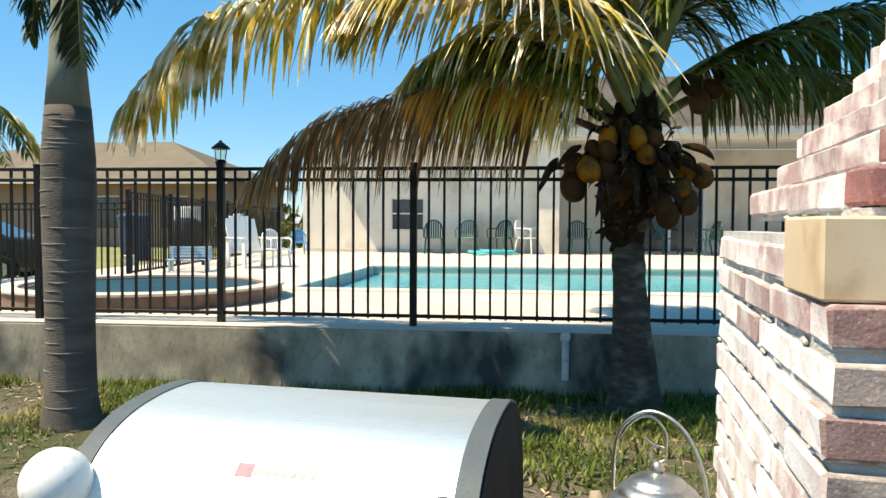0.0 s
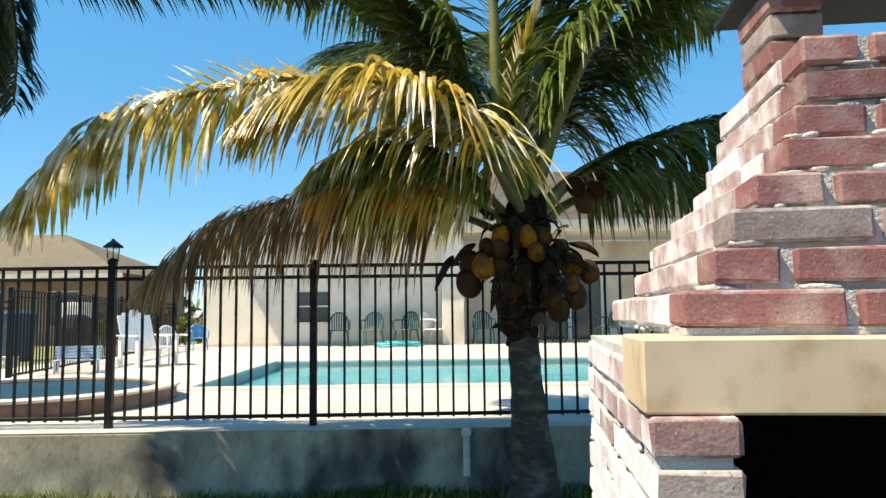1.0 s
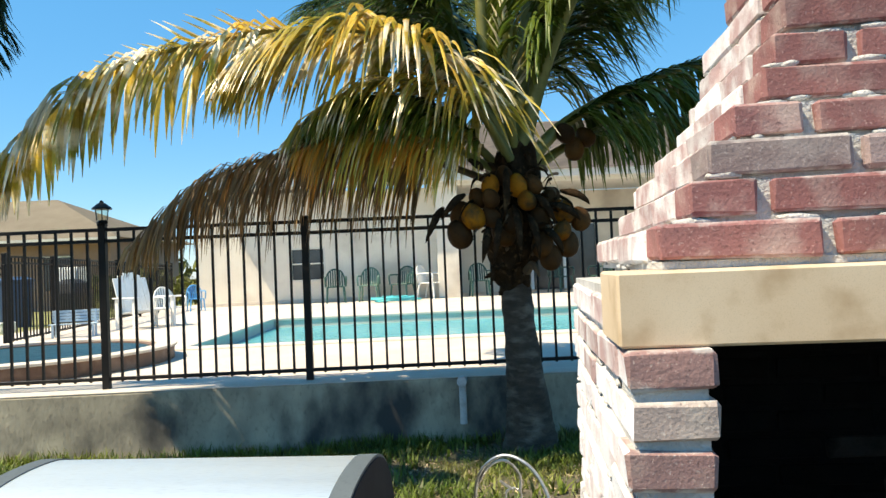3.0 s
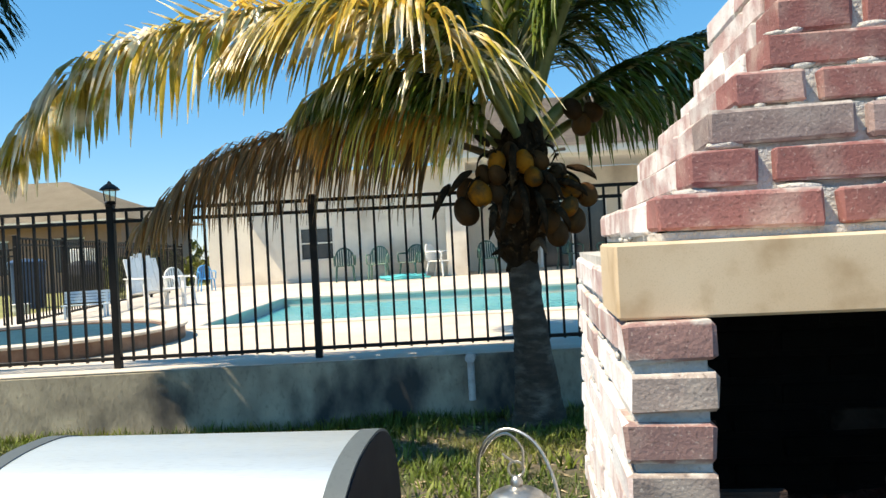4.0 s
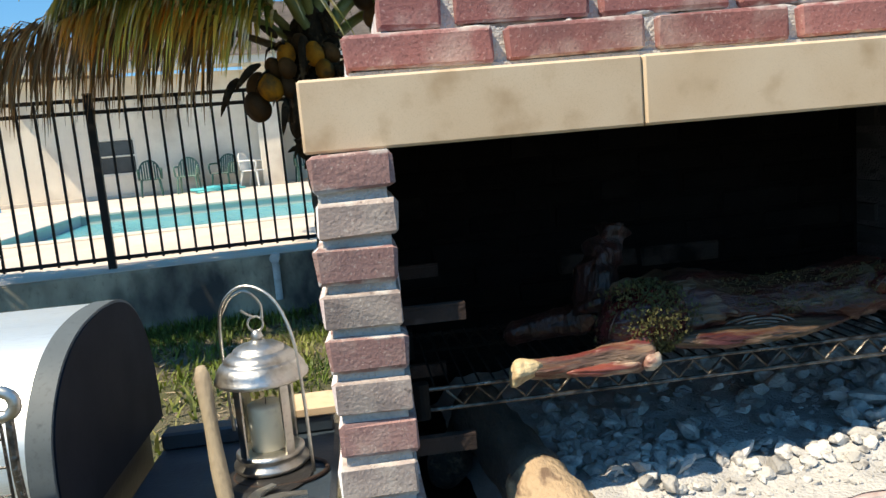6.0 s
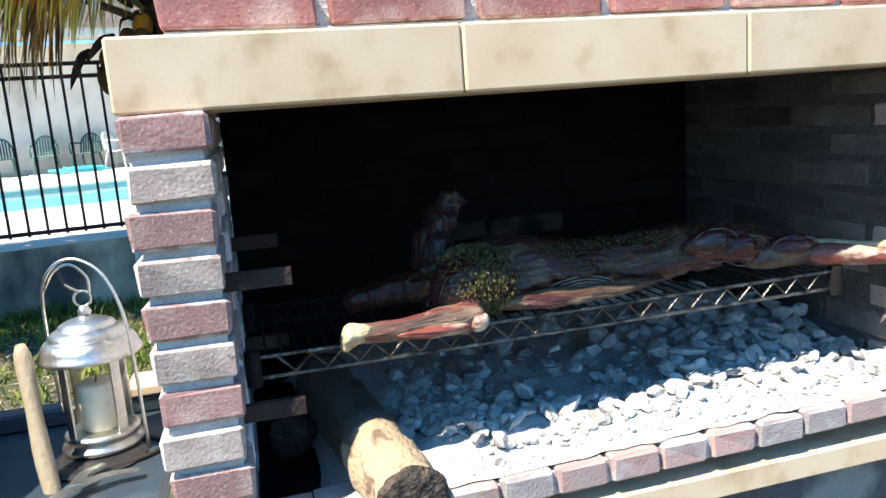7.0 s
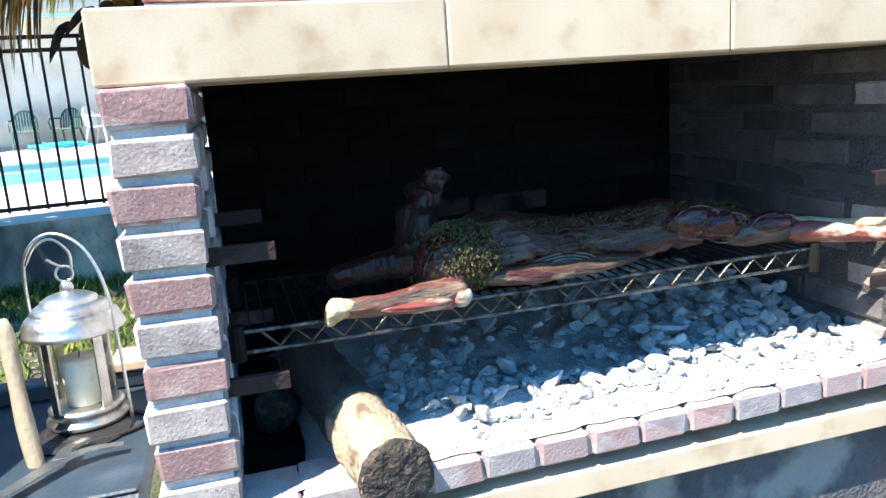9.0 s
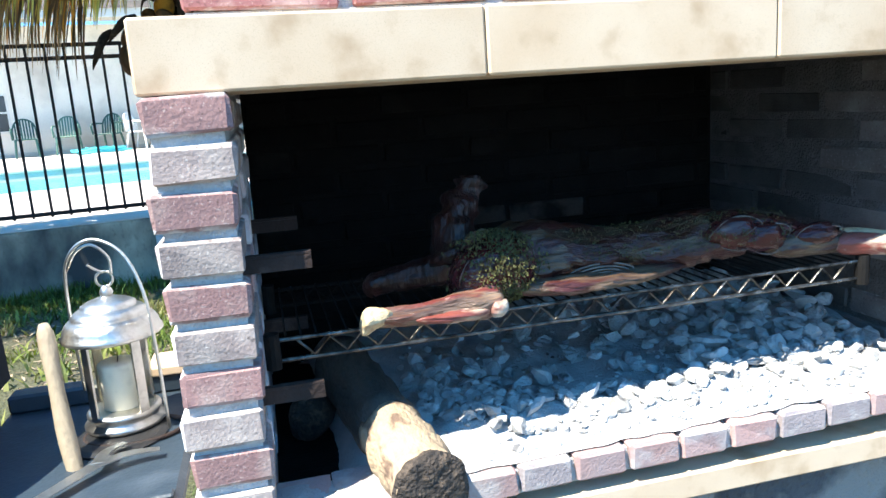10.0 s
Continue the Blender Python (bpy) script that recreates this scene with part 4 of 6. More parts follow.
limb("foreleg", [(0.30, 0.42, 0.78), (0.38, 0.42, 0.79), (0.47, 0.39, 0.81)], [(0.022, 0.024), (0.024, 0.026), (0.04, 0.04)], NECK, roast, 20, 7.0, rough=0.3)
bm = bmesh.new()
tube(bm, spline([(0.47, 0.32, 0.80), (0.475, 0.345, 0.85), (0.50, 0.37, 0.90), (0.525, 0.385, 0.94), (0.53, 0.388, 0.955)], 24), [0.05 - 0.0013 * i + 0.004 * math.sin(i * 1.1) for i in range(24)] + [0.008], 20)
for v in bm.verts:
    v.co += 0.02 * Vector((noise.noise(v.co * 34), noise.noise(v.co * 27 + Vector((3, 0, 0))), 0.4 * noise.noise(v.co * 25 + Vector((0, 7, 0)))))
part("neck", bm, NECK, roast, "dark red neck meat", smooth=True)
for k, (x, y, z, rx, rz) in enumerate(((0.985, 0.222, 0.818, 0.055, 0.030), (1.045, 0.215, 0.806, 0.05, 0.027), (1.155, 0.205, 0.800, 0.05, 0.022), (0.60, 0.215, 0.80, 0.04, 0.022), (0.47, 0.195, 0.80, 0.03, 0.03))):
    bm = bmesh.new()
    blob(bm, (x, y, z), (rx, 0.022, rz), 3, 0.25, 3.1 * k)
    part("muscle", bm, MEAT, roast, "dark red muscle", smooth=True)
    rim = [(x + 1.02 * rx * math.cos(t), y - 0.010 - 0.006 * math.sin(3 * t), z + 1.04 * rz * math.sin(t) + 0.004 * math.sin(2 * t + k)) for t in (2 * math.pi * i / 28 for i in range(29))]
    part("membrane", tubed(rim, [0.0005 + 0.0010 * abs(math.sin(i * 0.8 + k)) for i in range(29)], 6), MEMBRANE, roast, "pale membrane", smooth=True)
fr_ = random.Random(21)
for k in range(15):
    x = fr_.uniform(0.55, 1.22)
    z = fr_.uniform(0.765, 0.83)
    y = 0.205 + 1.2 * max(0, z - 0.79) + 0.01
    ln = fr_.uniform(0.03, 0.10)
    pts_ = spline([(x, y, z), (x + ln * 0.5, y - 0.006, z + fr_.uniform(-0.008, 0.008)), (x + ln, y, z + fr_.uniform(-0.012, 0.012))], 10)
    part("sinew", tubed(pts_, [0.0008 + 0.003 * math.sin(math.pi * i / 10) for i in range(11)], 6), MEMBRANE, roast, "pale sinew", smooth=True)
for k in range(5):
    r_ = 0.016 + 0.008 * k
    pts_ = [(0.70 + 1.5 * r_ * math.cos(t), 0.178 + 0.004 * k, 0.772 + 0.55 * r_ * math.sin(t)) for t in (-0.5 + 3.3 * i / 14 for i in range(15))]
    part("rib_fold", tubed(pts_, [0.0006 + 0.0016 * math.sin(math.pi * i / 14) for i in range(15)], 6), MEMBRANE, roast, "folded pale flap", smooth=True)
limb("loin", [(0.90, 0.28, 0.83), (0.98, 0.275, 0.845), (1.08, 0.27, 0.83), (1.17, 0.27, 0.81)], [(0.03, 0.025), (0.062, 0.043), (0.065, 0.038), (0.035, 0.026)], MEAT, roast, 18, 9.0, rough=0.16)
limb("hind_leg", [(1.06, 0.235, 0.80), (1.14, 0.23, 0.80), (1.20, 0.225, 0.797), (1.25, 0.22, 0.79)], [(0.04, 0.028), (0.042, 0.03), (0.035, 0.026), (0.022, 0.02)], FAT, roast, 14, 10.0, rough=0.15)
limb("hind_shank", [(1.19, 0.20, 0.795), (1.25, 0.19, 0.79), (1.31, 0.14, 0.785), (1.385, 0.07, 0.782)], [(0.024, 0.024), (0.028, 0.026), (0.02, 0.019), (0.015, 0.014)], SHANK, roast, 14, 11.0)
limb("hind_shank", [(1.20, 0.26, 0.80), (1.27, 0.25, 0.80), (1.32, 0.19, 0.80), (1.385, 0.12, 0.808)], [(0.018, 0.018), (0.016, 0.016), (0.012, 0.012), (0.013, 0.013)], BONE, roast, 14, 12.0)
# herbs scattered on the meat
bm = bmesh.new()
hr = random.Random(8)
for i in range(4600):
    if i < 1900:
        x, a = min(0.60, max(0.42, hr.gauss(0.515, 0.035))), hr.uniform(1.5, 4.3)
        k = max(0.5, 1 - ((x - 0.51) / 0.13) ** 2) * hr.uniform(0.98, 1.1)
        c, ry, rz = Vector((x, 0.222, 0.811)), 0.067 * k, 0.061 * k
    else:
        x, a = hr.uniform(0.52, 1.1), hr.uniform(1.9, 3.3)
        c, ry, rz = Vector((x, 0.285, 0.806)), 0.09, 0.052
    p = c + Vector((0, ry * math.cos(a), rz * math.sin(a)))
    s = hr.uniform(0.0012, 0.0034) if i < 1900 else hr.uniform(0.0008, 0.0019)
    t = Euler((hr.uniform(0, 6), hr.uniform(0, 6), hr.uniform(0, 6))).to_matrix()
    vs = [bm.verts.new(p + t @ Vector(q)) for q in ((-s, -s * 0.5, 0), (s, -s * 0.5, 0), (s, s * 0.5, s * 0.4), (-s, s * 0.5, s * 0.4))]
    bm.faces.new(vs)
part("herb_seasoning", bm, HERB, roast, "chopped green herb seasoning")

# ash bed and briquettes
def bed_height(x, y):
    """Ash: a low bank along the ledge, a shallow trough behind it and a heap towards the right rear."""
    h = 0.531 + 0.021 * x + 0.016 * math.exp(-((y - 0.17) / 0.06) ** 2) * min(1, max(0, (x - 0.3) / 0.1))
    h += 0.05 * max(0, y - 0.4) + 0.045 * max(0, x - 0.95) * min(1, max(0, (y - 0.2) / 0.15))
    k = min(1, max(0, (y - 0.04) / 0.08))
    h += k * (0.016 * noise.noise((x * 5, y * 5, 3)) + 0.008 * noise.noise((x * 19, y * 19, 7)) + 0.003 * noise.noise((x * 60, y * 60, 2)))
    return h - 0.07 * min(1, max(0, (0.25 - x) / 0.05)) * min(1, max(0, (y - 0.10) / 0.05))


bm = bmesh.new()
bmesh.ops.create_icosphere(bm, subdivisions=2, radius=1)
bm.verts.ensure_lookup_table()
ROUND = [v.co.copy() for v in bm.verts]
ROUND_FACES = [[v.index for v in f.verts] for f in bm.faces]
bm.free()


def coal(verts, faces, c, s, r, seed):
    """A broken lump: a rounded stone with a few flat cleft faces."""
    cuts = [(Vector((r.gauss(0, 1), r.gauss(0, 1), r.gauss(0, 1))).normalized(), r.uniform(0.4, 0.8)) for _ in range(6)]
    rad = Vector((s * r.uniform(0.9, 1.45), s * r.uniform(0.75, 1.1), s * r.uniform(0.45, 0.8)))
    turn = Euler((r.uniform(-0.6, 0.6), r.uniform(-0.6, 0.6), r.uniform(0, 6.3))).to_matrix()
    n0 = len(verts)
    for q in ROUND:
        p = q * (1 + 0.3 * noise.noise(q * 1.6 + Vector((seed, -seed, seed * 2))))
        for n, d in cuts:
            over = p.dot(n) - d
            if over > 0:
                p = p - n * over * 0.97
        p = p * (1 + 0.06 * noise.noise(q * 6 + Vector((seed, 0, 0))))
        verts.append(turn @ Vector((p.x * rad.x, p.y * rad.y, p.z * rad.z)) + Vector(c))
    faces.extend([n0 + k for k in f] for f in ROUND_FACES)


bm = bmesh.new()
nx, ny = 150, 90
g = []
for j in range(ny + 1):
    r = []
    for i in range(nx + 1):
        x = W + 0.004 + (XR - 2 * W - 0.008) * i / nx
        y = 0.030 + 0.010 * noise.noise((x * 22, 0, 4)) + (YB - W - 0.045) * j / ny
        r.append(bm.verts.new((x, y, bed_height(x, y))))
    g.append(r)
for j in range(ny):
    for i in range(nx):
        bm.faces.new((g[j][i], g[j][i + 1], g[j + 1][i + 1], g[j + 1][i]))
tagged(part("ash_bed", bm, ASH, None, smooth=True), "grey powdery ash spread over the hearth", "ash", kind="stuff")
lumps, lump_faces = [], []
cr = random.Random(11)
XC = XR - W - 0.03
HEAPS = ((120, lambda: (cr.uniform(0.42, XC), cr.gauss(0.175, 0.03)), 0.010, 0.022, 0.008),
         (90, lambda: (cr.uniform(0.42, XC), cr.uniform(0.055, 0.13)), 0.004, 0.013, 0.0),
         (330, lambda: (XC - abs(cr.gauss(0, 0.24)), cr.uniform(0.2, 0.76)), 0.012, 0.028, 0.03),
         (150, lambda: (cr.gauss(0.45, 0.07), cr.gauss(0.33, 0.1)), 0.010, 0.022, 0.014),
         (80, lambda: (cr.uniform(0.45, 1.05), cr.uniform(0.22, 0.7)), 0.006, 0.020, 0.004),
         (520, lambda: (cr.uniform(0.40, XC), 0.05 + abs(cr.gauss(0, 0.25))), 0.002, 0.006, 0.0))
for n, spot, s0, s1, lift in HEAPS:
    for i in range(n):
        x, y = spot()
        if not (0.36 < x <= XC and 0.05 < y < 0.78) or (x < 0.42 and y < 0.2):
            continue
        s = cr.uniform(s0, s1)
        coal(lumps, lump_faces, (x, y, bed_height(x, y) + s * 0.25 + cr.random() ** 2 * lift), s, cr, i * 0.37 + s0 * 100)
me = bpy.data.meshes.new("charcoal_briquettes")
me.from_pydata(lumps, [], lump_faces)
me.materials.append(COAL)
tagged(new("charcoal_briquettes", me), "burnt charcoal lumps coated in white ash on the hearth", "charcoal", kind="stuff")

# log lying across the ledge
la, lb = Vector((0.318, -0.068, 0.576)), Vector((0.245, 0.50, 0.600))
log = thing("log", "thick debarked log with a charred end on the hearth ledge", "log")
lp = [la + (lb - la) * k * 0.18 / 0.54 / 12 for k in range(13)]
bm = bmesh.new()
rings = tube(bm, lp, [0.0525 + 0.002 * math.sin(k * 1.7) for k in range(13)], 28, cap=False)
bm.faces.new(rings[-1])
for v in bm.verts:
    v.co += 0.0045 * Vector((noise.noise(v.co * 30), noise.noise(v.co * 31), noise.noise(v.co * 33)))
part("trunk", bm, LOG, log, smooth=True)
# back half of the same log, coloured dark as if under the lintel's shadow
d = (lb - la).normalized()
bm = tubed([lp[-1] - d * 0.004 + d * 0.0325 * k for k in range(11)], [0.0535 + 0.003 * math.sin(k * 2.1) for k in range(11)], 20)
for v in bm.verts:
    v.co += 0.006 * Vector((noise.noise(v.co * 24), noise.noise(v.co * 25), noise.noise(v.co * 26)))
part("burnt_trunk", bm, LOG_SHADED, log, "back half painted dark for the lintel's shadow", smooth=True)
bm = bmesh.new()
rings = tube(bm, [la - d * 0.008, la - d * 0.007, la - d * 0.006, la - d * 0.003, la + d * 0.006, la + d * 0.014], [0.016, 0.032, 0.045, 0.053, 0.0560, 0.0545], 36)
for v in bm.verts:
    v.co += 0.0035 * Vector((noise.noise(v.co * 60), noise.noise(v.co * 90), noise.noise(v.co * 61)))
part("charred_end", bm, CHAR, log, "blackened burnt end")
lg2 = thing("dark_log", "charred dark log at the back of the hearth", "log")
bm = tubed(spline([(0.165, 0.34, 0.525), (0.21, 0.45, 0.53), (0.30, 0.62, 0.55)], 12), [0.03] + [0.04 + 0.003 * math.sin(k) for k in range(11)] + [0.03], 18)
for v in bm.verts:
    v.co += 0.008 * Vector((noise.noise(v.co * 22), noise.noise(v.co * 23), noise.noise(v.co * 24)))
part("trunk", bm, CHAR, lg2, smooth=True)

# ---- gas grill ----
GX0, GX1 = -1.085, -0.408
prof_in = [(0.105, 0.70), (0.115, 0.755), (0.145, 0.805), (0.195, 0.848), (0.26, 0.876), (0.33, 0.889), (0.40, 0.893), (0.47, 0.889), (0.53, 0.870), (0.58, 0.832), (0.615, 0.775), (0.635, 0.70), (0.64, 0.62), (0.105, 0.62)]


def grown(p, s):
    cy, cz = 0.37, 0.70
    return [(cy + (y - cy) * s, cz + (z - cz) * s if z > 0.63 else z) for y, z in p]


grill = thing("gas_grill", "stainless steel gas grill with grey cast lid ends and side shelves", "grill")


def dense(p, k=6):
    c = spline([(y, z, 0) for y, z in p[:-2]], (len(p) - 3) * k)
    return [(v.x, v.y) for v in c] + [(0.64, 0.60), (0.105, 0.60)]


lid = part("lid", extrude_profile(dense(prof_in), GX0 + 0.034, GX1 - 0.034), STEEL, grill, "brushed stainless lid", smooth=True)
for x0, x1 in ((GX0, GX0 + 0.036), (GX1 - 0.036, GX1)):
    part("lid_end", extrude_profile(grown(dense(prof_in), 1.012), x0, x1), LID_CAP, grill, "grey cast lid end", smooth=True)
    # added plate: the end casting's shade as a darker colour
    xp = x0 - 0.003 if x0 < GX0 + 0.01 else x1
    part("lid_end_panel", extrude_profile(grown(dense(prof_in), 0.985), xp, xp + 0.003), LID_DARK, grill, "dark plate painting shade on the lid end", smooth=False)
hnd = part("lid_handle", tubed([(GX0 + 0.1, 0.055, 0.70), (GX1 - 0.1, 0.055, 0.70)], 0.012, 12), STEEL, grill, smooth=True)
for x in (GX0 + 0.12, GX1 - 0.12):
    part("handle_mount", tubed([(x, 0.055, 0.70), (x, 0.12, 0.71)], 0.009, 8), STEEL, hnd)
part("firebox", boxed(GX0 + 0.02, GX1 - 0.02, 0.10, 0.62, 0.45, 0.60, bevel=0.015), BLACK, grill)
part("control_panel", boxed(GX0 + 0.02, GX1 - 0.02, 0.04, 0.10, 0.46, 0.60, bevel=0.01), STEEL, grill)
for k in range(4):
    x = GX0 + 0.12 + k * 0.145
    part("knob", tubed([(x, 0.04, 0.53), (x, 0.012, 0.53)], 0.024, 16), BLACK, grill)
part("cart", boxed(GX0 + 0.03, GX1 - 0.03, 0.08, 0.60, -0.10, 0.45, bevel=0.006), LID_DARK, grill)
for x in (GX0 + 0.08, GX1 - 0.08):
    for y in (0.13, 0.55):
        part("wheel", tubed([(x - 0.015, y, -0.15), (x + 0.015, y, -0.15)], 0.05, 16), RUBBER, grill)
# lid badge with printed letters too small to read: plain bars
def on_lid(y):
    pts = dense(prof_in)
    for a, b in zip(pts, pts[1:]):
        if a[0] <= y <= b[0]:
            t = (y - a[0]) / (b[0] - a[0])
            ang = math.degrees(math.atan2(b[1] - a[1], b[0] - a[0]))
            return a[1] + (b[1] - a[1]) * t, ang
    return 0.8, 20


bz, bang = on_lid(0.168)
bM = pose(-0.722, 0.168, bz, bang, 0, 0)
badge = part("badge", boxed(-0.075, 0.075, -0.016, 0.016, 0.0003, 0.0014), STEEL, grill, "small grey name badge", m=bM)
part("badge_emblem", boxed(-0.071, -0.042, -0.012, 0.012, 0.0018, 0.0026), RED_PAINT, badge, "red emblem")
for k in range(7):
    part("letter_bar", boxed(-0.04 + k * 0.015, -0.030 + k * 0.015, -0.007, 0.007, 0.0018, 0.0026), BADGE_INK, badge)
# side shelves
for nm, x0, x1 in (("side_shelf", GX1 + 0.004, -0.03), ("side_shelf", GX0 - 0.36, GX0 - 0.004)):
    sh = part(nm, boxed(x0, x1, 0.09, 0.62, 0.515, 0.548, bevel=0.01), SHELF, grill, "blue grey plastic side shelf")
    part("shelf_rim", boxed(x0 + 0.01, x1 - 0.01, 0.098, 0.122, 0.5485, 0.556, bevel=0.003), SHELF, sh)
    part("shelf_rim", boxed(x0 + 0.01, x1 - 0.01, 0.56, 0.61, 0.5485, 0.585, bevel=0.005), SHELF, sh)
    part("burner_cover", lathe([(0.0, 0.5485), (0.078, 0.5485), (0.082, 0.552), (0.07, 0.556), (0.0, 0.555)], 32, (x0 + x1) / 2 + 0.06, 0.36), BLACK, sh, "round black recess")

# cream plank behind the lantern
tagged(part("stone_offcut", boxed(-0.13, -0.008, 0.555, 0.66, 0.586, 0.606, bevel=0.003), TRAVERTINE, None), "cream stone offcut lying at the back of the shelf", "stone slab")

# ---- candle lantern on the shelf ----
LX, LY, LZ = -0.152, 0.412, 0.5565
lan = thing("candle_lantern", "dull nickel candle lantern with a wire handle and round glass", "lantern", Matrix.Translation((LX, LY, LZ)))
part("base_ring", lathe([(0.0, 0.0), (0.066, 0.0), (0.070, 0.004), (0.070, 0.010), (0.060, 0.014), (0.060, 0.020), (0.064, 0.024), (0.064, 0.030), (0.056, 0.034), (0.0, 0.034)], 40), CHROME, lan, smooth=True)
part("glass_cylinder", lathe([(0.055, 0.034), (0.055, 0.168)], 40, ends=False), GLASS, lan, smooth=True).visible_shadow = False
for k in range(4):
    a = math.pi / 4 + k * math.pi / 2
    c, s = math.cos(a), math.sin(a)
    bm = boxed(-0.002, 0.002, -0.009, 0.009, 0.03, 0.172, m=pose(0.0585 * c, 0.0585 * s, 0, 0, 0, math.degrees(a)))
    part("upright_strap", bm, CHROME, lan)
part("candle", lathe([(0.0, 0.035), (0.034, 0.035), (0.0345, 0.115), (0.031, 0.12), (0.0, 0.117)], 32), CANDLE, lan, "white pillar candle", smooth=True)
part("candle_wick", tubed([(0, 0, 0.117), (0.002, 0, 0.13)], 0.001, 5), BLACK, lan)
part("roof", lathe([(0.054, 0.168), (0.083, 0.169), (0.0865, 0.172), (0.086, 0.177), (0.083, 0.180), (0.081, 0.189), (0.075, 0.199), (0.068, 0.205), (0.066, 0.205), (0.0655, 0.210), (0.058, 0.217), (0.049, 0.222), (0.047, 0.222), (0.0465, 0.227), (0.036, 0.233), (0.024, 0.237), (0.013, 0.239), (0.011, 0.242), (0.0, 0.244)], 48), CHROME, lan, "stepped nickel roof", smooth=True)
part("finial", lathe([(0.010, 0.2425), (0.012, 0.248), (0.009, 0.255), (0.006, 0.260), (0.0, 0.261)], 20), CHROME, lan, smooth=True)
ring = [(0.014 * math.cos(t), 0, 0.272 + 0.014 * math.sin(t)) for t in (2 * math.pi * k / 18 for k in range(18))]
part("hanging_ring", tubed(ring, 0.0022, 6, closed=True), CHROME, lan)
part("hook", tubed(spline([(0.0, 0.0, 0.284), (-0.012, -0.004, 0.292), (-0.022, -0.01, 0.302)], 8), 0.0024, 6), CHROME, lan)
hoop = spline([(-0.07, 0.035, 0.06), (-0.072, 0.03, 0.2), (-0.066, 0.02, 0.29), (-0.038, 0.0, 0.335), (0.0, -0.012, 0.345), (0.042, -0.03, 0.318), (0.07, -0.05, 0.25), (0.078, -0.058, 0.15), (0.082, -0.062, 0.0)], 40)
part("wire_handle", tubed(hoop, 0.0032, 8), CHROME, lan, smooth=True)
hoop2 = spline([(-0.064, 0.02, 0.29), (-0.04, 0.004, 0.325), (-0.012, 0.0, 0.335), (0.012, 0.0, 0.31), (0.013, 0.0, 0.28)], 20)
part("inner_hook", tubed(hoop2, 0.0026, 8), CHROME, lan, smooth=True)
foot = [(0.02 + 0.085 * math.cos(t), -0.04 + 0.06 * math.sin(t), -0.004 + 0.0) for t in (2 * math.pi * k / 32 for k in range(32))]
part("foot_ring", tubed(foot, 0.0042, 8, closed=True), RUST, lan, "rusty wire foot ring", smooth=True)

# wooden handled tool leaning on the shelf
st = thing("poker", "fire poker with a worn round wooden handle", "tool")
sp = spline([(-0.254, 0.385, 0.767), (-0.242, 0.35, 0.70), (-0.225, 0.30, 0.60), (-0.198, 0.235, 0.50)], 14)
bm = tubed(sp, [0.008] + [0.0135 + 0.0012 * math.sin(k * 0.9) for k in range(14)], 14)
part("handle", bm, HANDLE, st, smooth=True)
part("iron_rod", tubed([(-0.198, 0.235, 0.5), (-0.13, 0.075, 0.16), (-0.08, 0.02, -0.19)], 0.005, 8), BLACK, st)
tg = thing("metal_tongs", "flat pale metal tongs lying on the side shelf", "tongs")
for nm, pts_, w0, w1 in (("arm", [(-0.262, 0.10, 0.561), (-0.21, 0.17, 0.563), (-0.165, 0.225, 0.566)], 0.010, 0.013), ("arm", [(-0.165, 0.225, 0.566), (-0.12, 0.245, 0.566), (-0.075, 0.25, 0.563)], 0.013, 0.008),
                         ("arm", [(-0.165, 0.225, 0.5665), (-0.16, 0.265, 0.567), (-0.135, 0.295, 0.565)], 0.012, 0.006)):
    bm = bmesh.new()
    line = spline(pts_, 10)
    rows_ = []
    for k, p in enumerate(line):
        d = (line[min(10, k + 1)] - line[max(0, k - 1)]).normalized()
        w = Vector((-d.y, d.x, 0)) * (w0 + (w1 - w0) * k / 10)
        rows_.append([bm.verts.new(q) for q in (p - w, p + w, p + w + Vector((0, 0, 0.002)), p - w + Vector((0, 0, 0.002)))])
    for a, b in zip(rows_, rows_[1:]):
        for k in range(4):
            bm.faces.new((a[k], a[(k + 1) % 4], b[(k + 1) % 4], b[k]))
    bm.faces.new(rows_[0][::-1])
    bm.faces.new(rows_[-1])
    part(nm, bm, CHROME, tg)

# wire grilling basket hanging before the grill
bk = thing("grilling_basket", "wire grilling basket with a tube handle in front of the grill", "basket")
A, B, C = Vector((-0.83, 0.03, 0.815)), Vector((-0.445, 0.06, 0.825)), Vector((-0.43, 0.03, 0.60))
D = A + (C - B)
part("frame", tubed([A, B, C, D], 0.004, 8, closed=True), WIRE, bk)
for k in range(1, 10):
    part("bar", tubed([A + (B - A) * k / 10, D + (C - D) * k / 10], 0.002, 6), WIRE, bk)
for k in range(1, 6):
    part("bar", tubed([A + (D - A) * k / 6, B + (C - B) * k / 6], 0.002, 6), WIRE, bk)
part("end_ring", tubed([(-0.432 + 0.017 * math.cos(t), 0.045, 0.838 + 0.017 * math.sin(t)) for t in (2 * math.pi * k / 20 for k in range(20))], 0.009, 8, closed=True), CHROME, bk, smooth=True)
part("hook_leg", tubed([(-0.425, 0.045, 0.822), (-0.425, 0.04, 0.75), (-0.425, 0.055, 0.60), (-0.425, 0.10, 0.57)], 0.006, 8), WIRE, bk)

# white globe
gl = thing("white_globe", "glossy white round globe on a short stem beside the grill", "globe", Matrix.Translation((-1.078, 0.115, 0.5565)))
part("stem", lathe([(0.045, 0.0), (0.045, 0.01), (0.018, 0.02), (0.014, 0.19), (0.03, 0.2)], 24), PLASTIC_WHITE, gl, smooth=True)
bm = bmesh.new()
bmesh.ops.create_uvsphere(bm, u_segments=40, v_segments=24, radius=0.054)
